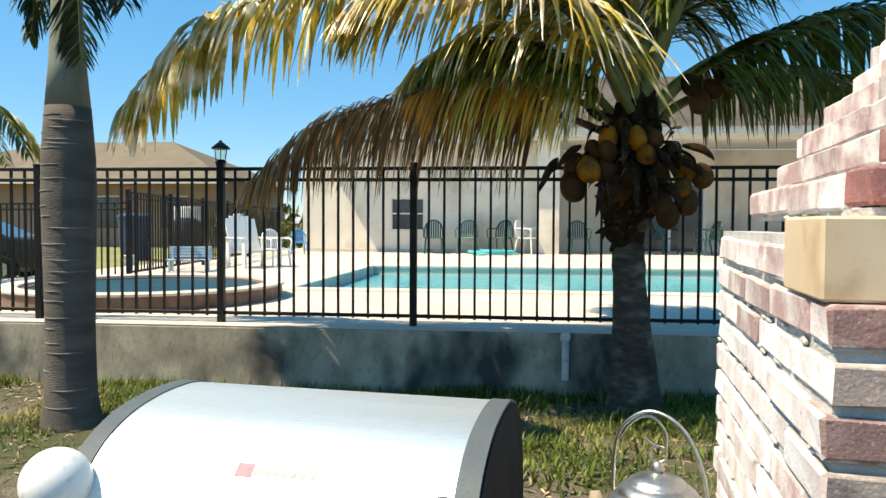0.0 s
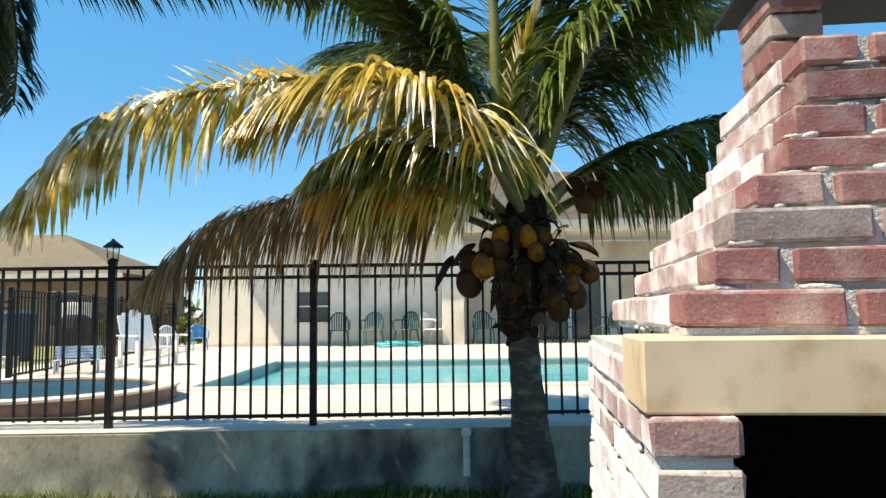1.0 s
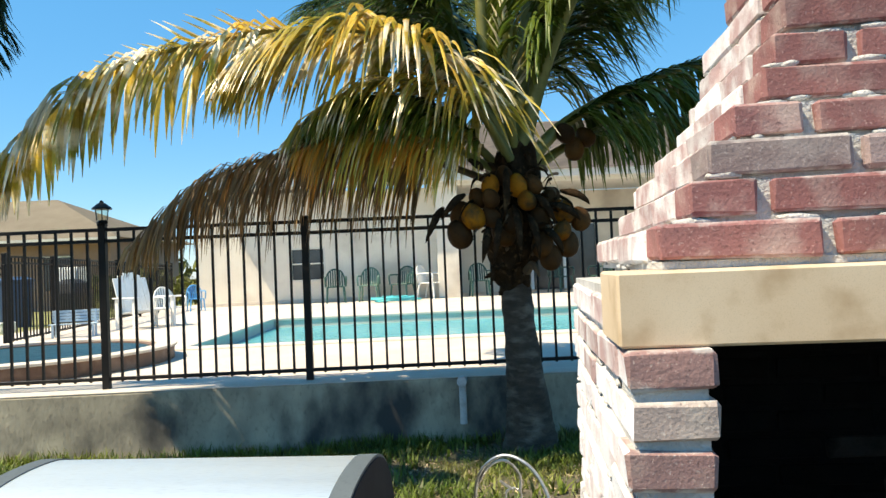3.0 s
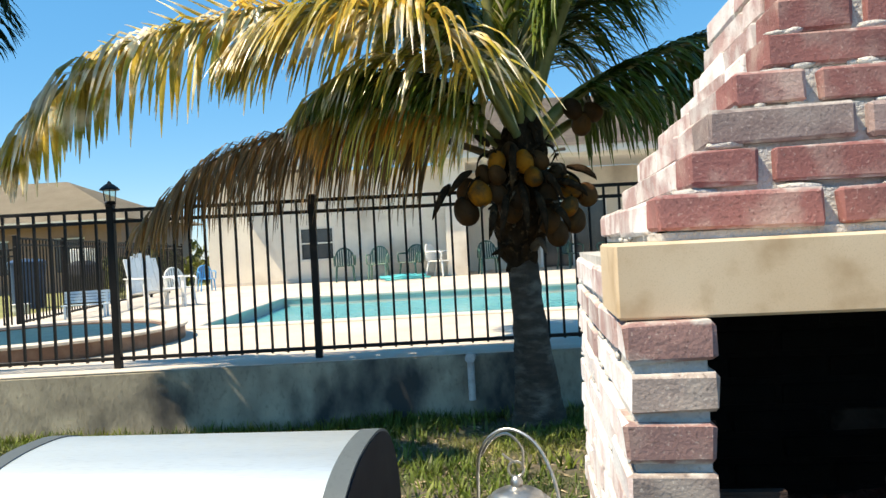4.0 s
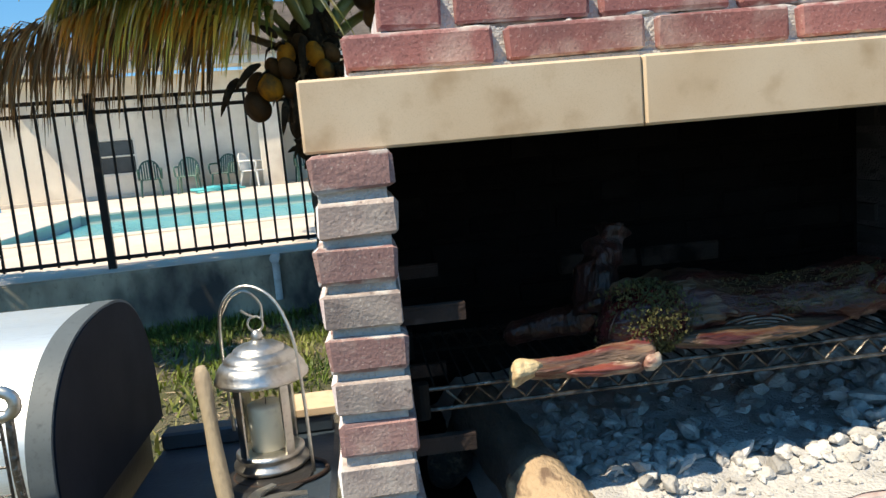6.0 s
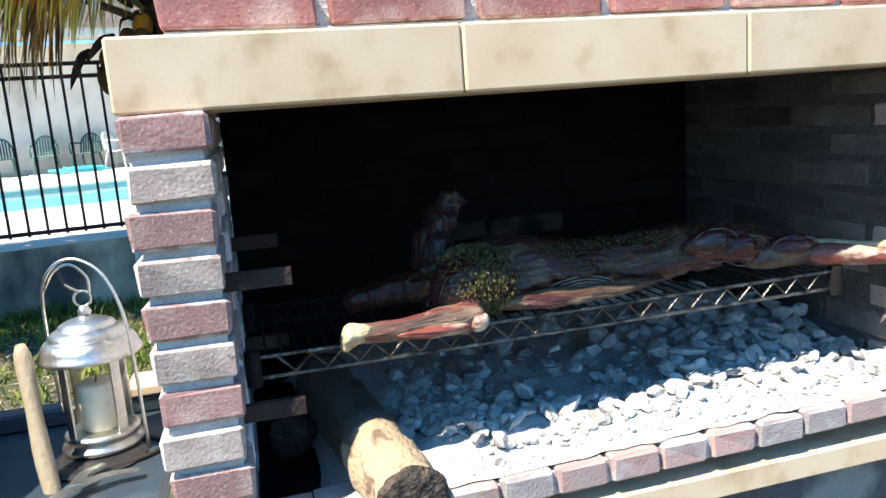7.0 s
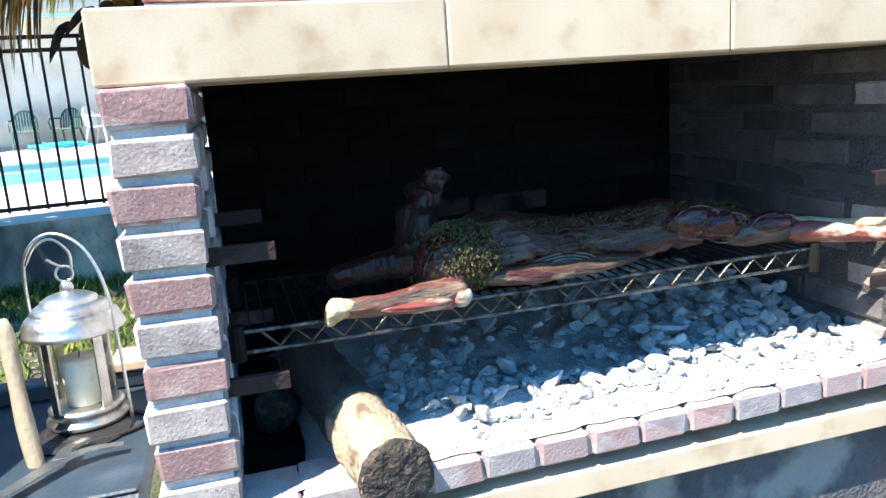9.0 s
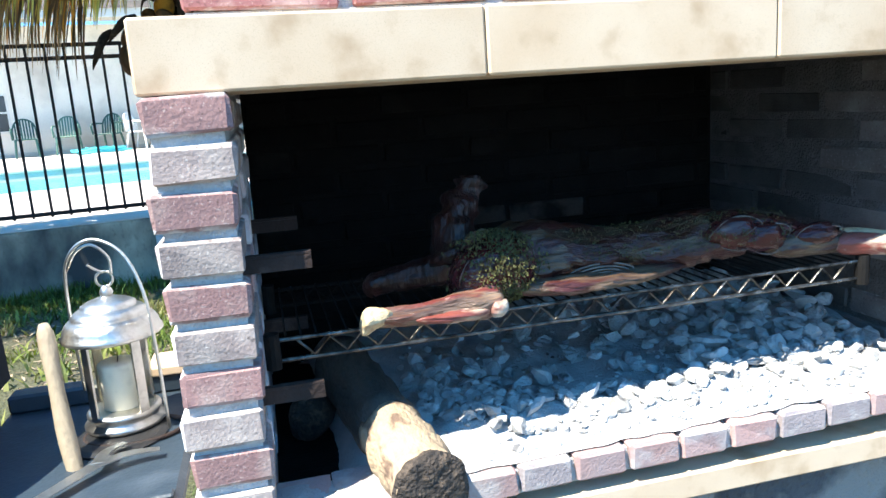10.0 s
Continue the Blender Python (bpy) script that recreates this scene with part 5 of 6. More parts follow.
bmesh.ops.translate(bm, vec=(0, 0, 0.245), verts=bm.verts)
part("globe", bm, PLASTIC_WHITE, gl, smooth=True)


# ---- palms ----
def frond(parent, ctrl, length, material, stem, droop=0.6, n=70, width=0.018, r0=0.03, seed=0, start=0.16, sweep=0.6, fan=0.0, up=None):
    """A feather leaf: a tapered stem through control points, with folded hanging leaflets on both sides."""
    r = random.Random(seed)
    pts = spline(ctrl, 40)
    bm = tubed(pts, [r0 * (1 - 0.92 * (i / 40) ** 0.7) + 0.002 for i in range(41)], 7)
    fr = part("frond", bm, stem, parent, "", smooth=True)
    bm = bmesh.new()
    for i in range(n):
        t = start + (1 - start) * (i + r.uniform(-0.3, 0.3)) / n
        t = min(0.995, max(0.02, t))
        k = min(39, int(t * 40))
        f = t * 40 - k
        p = pts[k].lerp(pts[k + 1], f)
        tan = (pts[k + 1] - pts[k]).normalized()
        upv = Vector(up) if up else Vector((0, 0, 1))
        sd = tan.cross(upv)
        sd = sd.normalized() if sd.length > 0.05 else Vector((1, 0, 0))
        shape = math.sin(math.pi * (0.12 + 0.86 * t)) ** 0.55
        for s in (-1, 1):
            ln = length * shape * r.uniform(0.78, 1.12)
            if ln < 0.03:
                continue
            d = (sd * s * r.uniform(0.7, 1.0) + tan * (sweep - fan * (1 - t) + r.uniform(-0.15, 0.25)) + upv * r.uniform(-0.1, 0.25)).normalized()
            grav = droop * r.uniform(0.7, 1.35)
            w = width * r.uniform(0.7, 1.15)
            prev = None
            q = p.copy()
            seg = 5
            for j in range(seg + 1):
                a = j / seg
                ww = w * (0.55 + 0.9 * a if a < 0.35 else 1.0 - 0.93 * ((a - 0.35) / 0.65) ** 1.3)
                dd = (d + Vector((0, 0, -1)) * grav * (a * 1.9)).normalized()
                side = dd.cross(Vector((0, 0, 1)))
                side = side.normalized() if side.length > 0.15 else tan
                nrm = side.cross(dd)
                row = (bm.verts.new(q - side * ww - nrm * ww * 0.35), bm.verts.new(q), bm.verts.new(q + side * ww - nrm * ww * 0.35))
                if prev:
                    bm.faces.new((prev[0], prev[1], row[1], row[0]))
                    bm.faces.new((prev[1], prev[2], row[2], row[1]))
                prev = row
                q = q + dd * (ln / seg)
    part("foliage", bm, material, fr, "")
    return fr


coco = thing("coconut_palm", "short coconut palm with yellowing fronds and a bunch of coconuts", "palm tree")
tp = [at(1.56, -0.5, -0.1), at(1.56, -0.5, 0.02), at(1.555, -0.51, 0.2), at(1.53, -0.53, 0.6), at(1.50, -0.55, 1.0), at(1.49, -0.55, 1.3), at(1.51, -0.55, 1.7), at(1.53, -0.55, 2.05)]
pts = spline(tp, 60)
rr = spline([(0.22, 0, 0), (0.19, 0, 0), (0.155, 0, 0), (0.118, 0, 0), (0.104, 0, 0), (0.104, 0, 0), (0.12, 0, 0), (0.09, 0, 0)], 60)
bm = bmesh.new()
tube(bm, pts, [r.x * (1 + 0.035 * (1 if i % 3 == 0 else 0)) for i, r in enumerate(rr)], 24)
for v in bm.verts:
    v.co += 0.008 * Vector((noise.noise(v.co * 9), noise.noise(v.co * 9 + Vector((5, 0, 0))), 0))
part("trunk", bm, TRUNK, coco, "ringed fibrous grey trunk", smooth=True)
# dead leaf bases round the crown
cr = random.Random(3)
for i in range(44):
    a = cr.uniform(0, 6.28)
    z = cr.uniform(1.12, 1.95)
    c = at(1.5, -0.55, z)
    o = Vector((math.cos(a), math.sin(a), 0))
    ln = cr.uniform(0.12, 0.3)
    part("leaf_base", tubed(spline([c + o * 0.09, c + o * 0.16 + Vector((0, 0, ln * 0.25)), c + o * 0.22 + Vector((0, 0, ln * cr.uniform(-0.6, 0.7)))], 6), [0.045, 0.04, 0.034, 0.028, 0.02, 0.013, 0.006], 6), FIBRE if i % 3 else RACHIS_DEAD, coco)
bm = bmesh.new()
sp_ = [at(1.49, -0.55, 1.05), at(1.49, -0.56, 1.2), at(1.50, -0.57, 1.35), at(1.5, -0.57, 1.55), at(1.51, -0.57, 1.75), at(1.53, -0.57, 1.95), at(1.53, -0.57, 2.1)]
rr_ = spline([(0.085, 0, 0), (0.12, 0, 0), (0.175, 0, 0), (0.20, 0, 0), (0.18, 0, 0), (0.15, 0, 0), (0.08, 0, 0)], 40)
tube(bm, spline(sp_, 40), [r.x for r in rr_], 30)
for v in bm.verts:
    v.co += 0.05 * Vector((noise.noise(v.co * 8), noise.noise(v.co * 8 + Vector((5, 0, 0))), 0.6 * noise.noise(v.co * 9 + Vector((0, 3, 0)))))
part("fibre_sheath", bm, FIBRE, coco, "dark matted fibre below the crown")
# coconuts
def nut(u, v, z, s, material, tilt):
    bm = bmesh.new()
    bmesh.ops.create_uvsphere(bm, u_segments=18, v_segments=12, radius=1)
    for w in bm.verts:
        a = math.atan2(w.co.y, w.co.x)
        k = 1 + 0.05 * math.cos(3 * a)
        w.co = Vector((w.co.x * k * (1 - 0.12 * w.co.z), w.co.y * k * (1 - 0.12 * w.co.z), w.co.z * 1.25)) * s
    part("coconut", bm, material, coco, "ripening orange coconut" if material is NUT else "brown coconut", smooth=True,
         m=Matrix.Translation(at(u, v, z)) @ pose(0, 0, 0, cr.uniform(-tilt, tilt), cr.uniform(-tilt, tilt), cr.uniform(0, 180)))


NUTS = ((1.33, -0.86, 1.75, 0.07, NUT), (1.50, -0.86, 1.745, 0.075, NUT), (1.32, -0.9, 1.665, 0.066, NUT_BROWN), (1.55, -0.9, 1.645, 0.07, NUT), (1.21, -0.86, 1.56, 0.088, NUT),
        (1.12, -0.8, 1.45, 0.095, NUT_BROWN), (1.14, -0.76, 1.58, 0.085, NUT_BROWN), (1.33, -0.84, 1.56, 0.08, NUT_BROWN), (1.46, -0.84, 1.52, 0.085, NUT_BROWN), (1.40, -0.8, 1.44, 0.085, NUT_BROWN),
        (1.79, -0.84, 1.57, 0.082, NUT), (1.77, -0.88, 1.445, 0.066, NUT), (1.90, -0.8, 1.52, 0.08, NUT_BROWN), (1.65, -0.84, 1.36, 0.085, NUT_BROWN), (1.70, -0.82, 1.28, 0.085, NUT_BROWN),
        (1.82, -0.78, 1.36, 0.085, NUT_BROWN), (1.64, -0.8, 1.52, 0.085, NUT_BROWN), (1.72, -0.76, 1.66, 0.08, NUT_BROWN), (1.42, -0.8, 1.82, 0.07, NUT_BROWN), (1.25, -0.78, 1.68, 0.07, NUT_BROWN),
        (1.60, -0.84, 1.75, 0.07, NUT_BROWN), (1.95, -0.5, 2.02, 0.08, NUT_BROWN), (1.88, -0.55, 2.12, 0.075, NUT_BROWN), (2.03, -0.5, 2.1, 0.075, NUT_BROWN))
for u, v, z, size, m in NUTS:
    nut(u, v, z, size * 0.84, m, 35)
for i in range(46):
    a, b = (cr.uniform(1.2, 1.8), cr.uniform(1.4, 1.9)), (cr.uniform(-0.1, 0.1), cr.uniform(-0.2, 0.05))
    part("bunch_stalk", tubed(spline([at(a[0], -0.72, a[1]), at(a[0] + b[0], -0.9, a[1] + b[1] * 0.4), at(a[0] + 1.5 * b[0], -0.86, a[1] + b[1])], 6), [0.012, 0.011, 0.010, 0.008, 0.006, 0.004, 0.002], 5), FIBRE if i % 4 else RACHIS_DEAD, coco)
# dark dry spathes hanging between the nuts
for u, z, du, dz in ((1.02, 1.62, -0.12, -0.22), (1.16, 1.70, -0.16, -0.16), (1.43, 1.85, -0.03, -0.33), (1.47, 1.62, 0.02, -0.36), (1.38, 1.55, -0.06, -0.3), (1.60, 1.68, 0.12, -0.2), (1.70, 1.62, 0.18, -0.12),
                     (1.56, 1.56, 0.05, -0.3), (1.30, 1.48, -0.05, -0.22), (1.78, 1.70, 0.16, -0.1), (1.28, 1.86, -0.1, 0.05), (1.66, 1.46, 0.1, -0.16)):
    part("dry_spathe", tubed(spline([at(u, -0.84, z), at(u + du * 0.4, -0.97, z + dz * 0.3), at(u + du * 0.8, -0.98, z + dz * 0.75), at(u + du, -0.93, z + dz)], 10), [0.012, 0.019, 0.024, 0.025, 0.024, 0.022, 0.018, 0.014, 0.010, 0.006, 0.002], 7), FIBRE, coco, "dark dry spathe", smooth=True)

C0 = (1.53, -0.6, 1.9)
def F(parent, pts, *a, **k):
    return frond(parent, [at(*p) for p in pts], *a, **k)


F(coco, [C0, (1.36, -0.75, 2.2), (1.1, -0.86, 2.5), (0.77, -0.93, 2.69), (0.42, -0.99, 2.74), (0.06, -1.04, 2.66), (-0.27, -1.08, 2.46)], 0.95, LEAF_YELLOW, RACHIS, droop=0.95, n=120, width=0.021, r0=0.045, seed=1, sweep=1.1, fan=1.9, start=0.22)
F(coco, [C0, (1.2, -0.6, 2.42), (0.6, -0.6, 2.76), (0.0, -0.6, 2.88), (-0.54, -0.62, 2.80), (-1.05, -0.63, 2.69), (-1.40, -0.64, 2.50), (-1.76, -0.65, 2.12), (-1.92, -0.66, 1.92)], 0.84, LEAF_YELLOW, RACHIS, droop=2.3, n=66, width=0.03, r0=0.042, seed=2, start=0.36)
F(coco, [(1.5, -0.55, 1.75), (1.04, -0.50, 1.95), (0.5, -0.46, 2.1), (0.0, -0.44, 2.08), (-0.61, -0.42, 1.9), (-1.15, -0.40, 1.45)], 0.92, LEAF_DEAD, RACHIS_DEAD, droop=2.4, n=150, width=0.013, r0=0.03, seed=3, start=0.2)
F(coco, [(1.5, -0.6, 1.8), (1.15, -0.7, 2.15), (0.85, -0.73, 2.32), (0.5, -0.75, 2.36), (0.2, -0.78, 2.25)], 0.72, LEAF, RACHIS, droop=1.3, n=120, width=0.018, r0=0.035, seed=4)
F(coco, [(1.5, -0.6, 1.8), (1.2, -0.65, 2.1), (0.8, -0.62, 2.3), (0.35, -0.58, 2.35), (0.0, -0.55, 2.15)], 0.8, LEAF_YELLOW, RACHIS, droop=1.6, n=90, width=0.016, r0=0.03, seed=7)
F(coco, [(1.56, -0.55, 1.85), (1.86, -0.5, 2.17), (2.34, -0.46, 2.43), (2.92, -0.42, 2.60), (3.5, -0.38, 2.55), (4.1, -0.34, 2.2)], 0.86, LEAF, RACHIS, droop=1.5, n=160, width=0.021, r0=0.06, seed=5, start=0.2)
F(coco, [(1.56, -0.5, 1.8), (1.9, -0.35, 2.05), (2.4, -0.25, 2.25), (3.0, -0.1, 2.2), (3.4, 0.0, 1.95)], 0.7, LEAF, RACHIS, droop=1.3, n=100, width=0.018, r0=0.045, seed=6, start=0.3)
F(coco, [(1.5, -0.55, 1.8), (1.15, -0.72, 2.0), (0.75, -0.76, 2.1), (0.4, -0.78, 2.1), (0.1, -0.8, 2.02)], 0.68, LEAF_ORANGE, RACHIS, droop=2.2, n=80, width=0.015, r0=0.03, seed=8, start=0.25)
F(coco, [(1.5, -0.7, 1.9), (1.28, -0.86, 2.22), (0.98, -0.96, 2.4), (0.6, -1.02, 2.4), (0.3, -1.05, 2.25)], 0.72, LEAF_YELLOW, RACHIS, droop=1.5, n=46, width=0.016, r0=0.035, seed=9, start=0.25, sweep=0.9)
for sd, pp, dr, ln in ((11, [C0, (1.36, -0.65, 2.6), (1.32, -0.7, 3.4), (1.25, -0.75, 4.3), (1.1, -0.8, 5.0)], 0.6, 0.95), (12, [C0, (1.2, -0.4, 2.7), (0.75, -0.2, 3.4), (0.1, 0.0, 3.9), (-0.5, 0.1, 4.0)], 0.8, 1.0),
                       (13, [C0, (1.62, -0.6, 2.7), (1.75, -0.55, 3.5), (2.0, -0.5, 4.3), (2.3, -0.5, 4.8)], 0.7, 1.0), (14, [C0, (1.72, -0.4, 2.6), (2.1, -0.25, 3.2), (2.6, -0.1, 3.6), (3.2, 0.05, 3.6)], 0.95, 1.0),
                       (15, [C0, (1.3, -0.2, 2.5), (1.0, 0.2, 3.1), (0.5, 0.6, 3.5), (-0.1, 0.9, 3.5)], 0.9, 0.95), (16, [C0, (1.72, -0.7, 2.5), (1.95, -0.85, 3.0), (2.25, -0.95, 3.4), (2.6, -1.0, 3.5)], 1.0, 0.95),
                       (17, [C0, (1.5, -0.1, 2.6), (1.5, 0.4, 3.3), (1.6, 1.0, 3.8), (1.7, 1.6, 3.8)], 0.8, 1.0), (18, [C0, (1.25, -0.5, 2.6), (1.0, -0.5, 3.2), (0.55, -0.5, 3.75), (0.0, -0.5, 4.0)], 0.8, 0.95),
                       (19, [C0, (1.68, -0.2, 2.5), (1.95, 0.1, 3.0), (2.2, 0.4, 3.4), (2.5, 0.8, 3.5)], 1.0, 0.95), (20, [C0, (1.4, -0.35, 2.5), (1.15, -0.2, 3.1), (0.8, 0.0, 3.6), (0.3, 0.2, 3.9)], 0.9, 0.95)):
    F(coco, pp, ln, LEAF, RACHIS, droop=dr, n=125, width=0.021, r0=0.072, seed=sd, start=0.2)
# stubby torn leaflets standing up from the outer frond
F(coco, [(0.1, -0.61, 2.87), (-0.3, -0.61, 2.85), (-0.7, -0.62, 2.77), (-1.2, -0.63, 2.62)], 0.36, LEAF_YELLOW, RACHIS, droop=0.12, n=13, width=0.045, r0=0.012, seed=22, start=0.05, sweep=1.0, up=(0, -1, 0))
# pale folded spear hanging at the front of the crown
F(coco, [C0, (1.48, -0.8, 2.3), (1.5, -0.85, 2.75), (1.58, -0.88, 3.2), (1.7, -0.9, 3.6)], 0.34, LEAF_YELLOW, RACHIS, droop=0.3, n=46, width=0.014, r0=0.04, seed=21, start=0.25, sweep=1.6)

# smooth trunked palm
royal = thing("royal_palm", "smooth grey trunked palm with pale leaf scar rings", "palm tree")
rx, ry = at(-1.9, -1.3, 0).x, at(-1.9, -1.3, 0).y
prof = [(0.0, -0.15), (0.19, -0.15), (0.185, -0.06), (0.17, 0.02), (0.15, 0.15), (0.141, 0.35), (0.138, 0.6), (0.145, 0.95), (0.154, 1.35), (0.15, 1.6), (0.137, 1.78), (0.128, 1.9)]
part("trunk", lathe(prof, 36, rx, ry), ROYAL, royal, "smooth grey swollen trunk", smooth=True)
part("crownshaft", lathe([(0.127, 1.9), (0.105, 2.15), (0.088, 2.45), (0.08, 2.9), (0.06, 3.5), (0.0, 3.55)], 32, rx, ry), SHAFT, royal, "smooth green grey crownshaft", smooth=True)
rg = random.Random(5)
zz = 0.12
while zz < 1.86:
    r = 0.0
    for (ra, za), (rb, zb) in zip(prof, prof[1:]):
        if za <= zz <= zb and zb > za:
            r = ra + (rb - ra) * (zz - za) / (zb - za)
    a0, span = rg.uniform(3.4, 4.6), rg.uniform(0.7, 1.8)
    arc = [(rx + (r + 0.001) * math.cos(a0 + span * k / 14), ry + (r + 0.001) * math.sin(a0 + span * k / 14), zz + 0.0012 * math.sin(k * 0.7)) for k in range(15)]
    part("leaf_scar", tubed(arc, [0.0012 + 0.003 * math.sin(math.pi * k / 14) for k in range(15)], 5), RING, royal)
    zz += rg.uniform(0.05, 0.115) if zz < 1.6 else rg.uniform(0.025, 0.05)
R0 = (-1.9, -1.3, 3.3)
for sd, pp in ((31, [R0, (-1.85, -1.38, 3.6), (-1.80, -1.42, 3.2), (-1.74, -1.45, 2.7), (-1.72, -1.45, 2.15)]), (32, [R0, (-1.55, -1.25, 3.44), (-1.1, -1.2, 3.40), (-0.6, -1.2, 3.42), (-0.1, -1.18, 3.38), (0.2, -1.15, 3.25)]),
               (33, [R0, (-1.75, -1.6, 3.6), (-1.5, -1.7, 3.5), (-1.2, -1.8, 3.35), (-0.8, -1.85, 3.2)]), (34, [R0, (-1.85, -1.1, 3.6), (-1.78, -1.0, 3.4), (-1.74, -0.95, 3.0), (-1.74, -0.95, 2.6)]),
               (35, [R0, (-2.1, -1.2, 3.6), (-2.2, -1.1, 3.3), (-2.3, -1.0, 2.9), (-2.35, -1.0, 2.4)]), (36, [R0, (-2.1, -0.9, 3.7), (-2.4, -0.5, 3.6), (-2.6, -0.2, 3.0), (-2.6, -0.1, 2.4)])):
    F(royal, pp, 0.46, LEAF_ROYAL, RACHIS, droop=0.9, n=150, width=0.014, r0=0.03, seed=sd, start=0.1, sweep=0.5)

# clump of yellow green palm leaves beyond the fence
farp = thing("far_palm", "yellow green palm beyond the fence", "palm tree")
b0 = at(-6.6, 2.8, 0)
part("trunk", tubed([(b0.x, b0.y, 0.3), (b0.x, b0.y, 1.2), (b0.x + 0.1, b0.y, 2.4)], [0.16, 0.13, 0.1], 12), TRUNK, farp, smooth=True)
for k in range(9):
    a = k * 0.7 + 0.2
    c, s = math.cos(a), math.sin(a)
    frond(farp, [Vector((b0.x + 0.1, b0.y, 2.35)), Vector((b0.x + 0.1 + 0.5 * c, b0.y + 0.5 * s, 2.7)), Vector((b0.x + 0.1 + 1.0 * c, b0.y + 1.0 * s, 2.6)), Vector((b0.x + 0.1 + 1.4 * c, b0.y + 1.4 * s, 2.0))],
          0.5, LEAF_YELLOW if k % 2 else LEAF, RACHIS, droop=1.0, n=44, width=0.02, r0=0.03, seed=50 + k)

# shrubs and trees far behind
def hedge(name, label, u0, u1, v, z0, z1, seed, count=900, size=0.16):
    r = random.Random(seed)
    bm = bmesh.new()
    for i in range(count):
        u = r.uniform(u0, u1)
        z = z0 + (z1 - z0) * r.random() ** 0.7 * (0.65 + 0.35 * noise.noise((u * 0.7, seed, 0)))
        p = at(u, v + r.uniform(-0.6, 0.6), z)
        t = Euler((r.uniform(0, 6), r.uniform(0, 6), r.uniform(0, 6))).to_matrix()
        s = size * r.uniform(0.5, 1.2)
        bm.faces.new([bm.verts.new(p + t @ Vector(q)) for q in ((-s, 0, 0), (0, -s * 0.4, 0), (s, 0, 0.1 * s), (0, s * 0.4, 0))])
    tagged(part(name, bm, FROND_STUFF, None), label, "shrubs", kind="stuff")


hedge("far_shrubs", "green shrubs behind the terrace", -9.5, -5.4, 17.5, 0.4, 2.0, 3)
hedge("far_trees", "low line of far trees on the horizon", -60, -8, 60, 0.0, 4.0, 4, 1500, 0.7)


# ---- terrace furniture ----
def plastic_chair(label, material, group=""):
    c = thing("plastic_chair", label, "chair", group=group)
    bm = boxed(-0.23, 0.23, -0.22, 0.22, 0.40, 0.43, bevel=0.012)
    part("seat", bm, material, c)
    for x in (-0.21, 0.21):
        part("leg", tubed([(x * 1.15, -0.24, 0), (x, -0.2, 0.41)], [0.022, 0.028], 8), material, c)
        part("leg", tubed([(x * 1.15, 0.30, 0), (x, 0.2, 0.41)], [0.022, 0.028], 8), material, c)
        part("armrest", tubed(spline([(x * 1.25, -0.2, 0.42), (x * 1.3, -0.22, 0.64), (x * 1.28, 0.05, 0.67), (x * 1.12, 0.27, 0.66)], 12), 0.022, 8), material, c, smooth=True)
    arch = [(0.25 * math.cos(math.pi * k / 16), 0.23 + 0.09 * math.sin(math.pi * k / 16), 0.43 + 0.45 * math.sin(math.pi * k / 16) ** 0.6) for k in range(17)]
    b = part("backrest", tubed(arch, 0.02, 8), material, c, smooth=True)
    for k in range(-3, 4):
        x = k * 0.06
        top = 0.43 + 0.45 * math.sqrt(max(0.05, 1 - (x / 0.25) ** 2)) ** 0.6
        part("back_slat", boxed(x - 0.019, x + 0.019, -0.005, 0.005, 0, top - 0.43, m=pose(0, 0.225, 0.43, -12, 0, 0)), material, b)
    return c


def place_uv(ob, u, v, z, turn):
    ob.matrix_basis = Matrix.Translation(at(u, v, z)) @ pose(0, 0, 0, 0, 0, FENCE_TURN + turn)
    return ob


CV = 13.85
g = "chairs along the house wall"
c1 = place_uv(plastic_chair("dark green plastic garden chair by the house wall", PLASTIC_GREEN, g), -1.5, CV, DECK_Z, 8)
c2 = place_uv(plastic_chair("sage green plastic garden chair by the house wall", PLASTIC_SAGE, g), -0.62, CV, DECK_Z, -4)
copy_thing(c1, Matrix.Translation(at(0.25, CV, DECK_Z)) @ pose(0, 0, 0, 0, 0, FENCE_TURN - 25))
c4 = place_uv(plastic_chair("white plastic garden chair beside the porch column", PLASTIC_WHITE, g), 0.98, CV + 0.1, DECK_Z, 60)
copy_thing(c1, Matrix.Translation(at(2.3, CV + 0.3, DECK_Z)) @ pose(0, 0, 0, 0, 0, FENCE_TURN + 5))
copy_thing(c1, Matrix.Translation(at(5.55, CV + 0.2, DECK_Z)) @ pose(0, 0, 0, 0, 0, FENCE_TURN - 70))
copy_thing(c1, Matrix.Translation(at(4.6, CV + 0.9, DECK_Z)) @ pose(0, 0, 0, 0, 0, FENCE_TURN + 30))

# hose heap
hp = []
hr = random.Random(9)
for k in range(90):
    a = k * 0.42
    r = 0.30 + 0.22 * noise.noise((k * 0.21, 0, 0)) + 0.1 * math.sin(k * 0.13)
    p = at(0.05 + 1.5 * r * math.cos(a), 12.95 + r * math.sin(a), DECK_Z + 0.02 + 0.05 * abs(noise.noise((k * 0.4, 2, 0))) + 0.0012 * k)
    hp.append(p)
tagged(part("garden_hose", tubed(spline(hp, 360), 0.02, 6), TEAL, None, smooth=True), "turquoise garden hose lying in a loose heap on the deck", "hose")

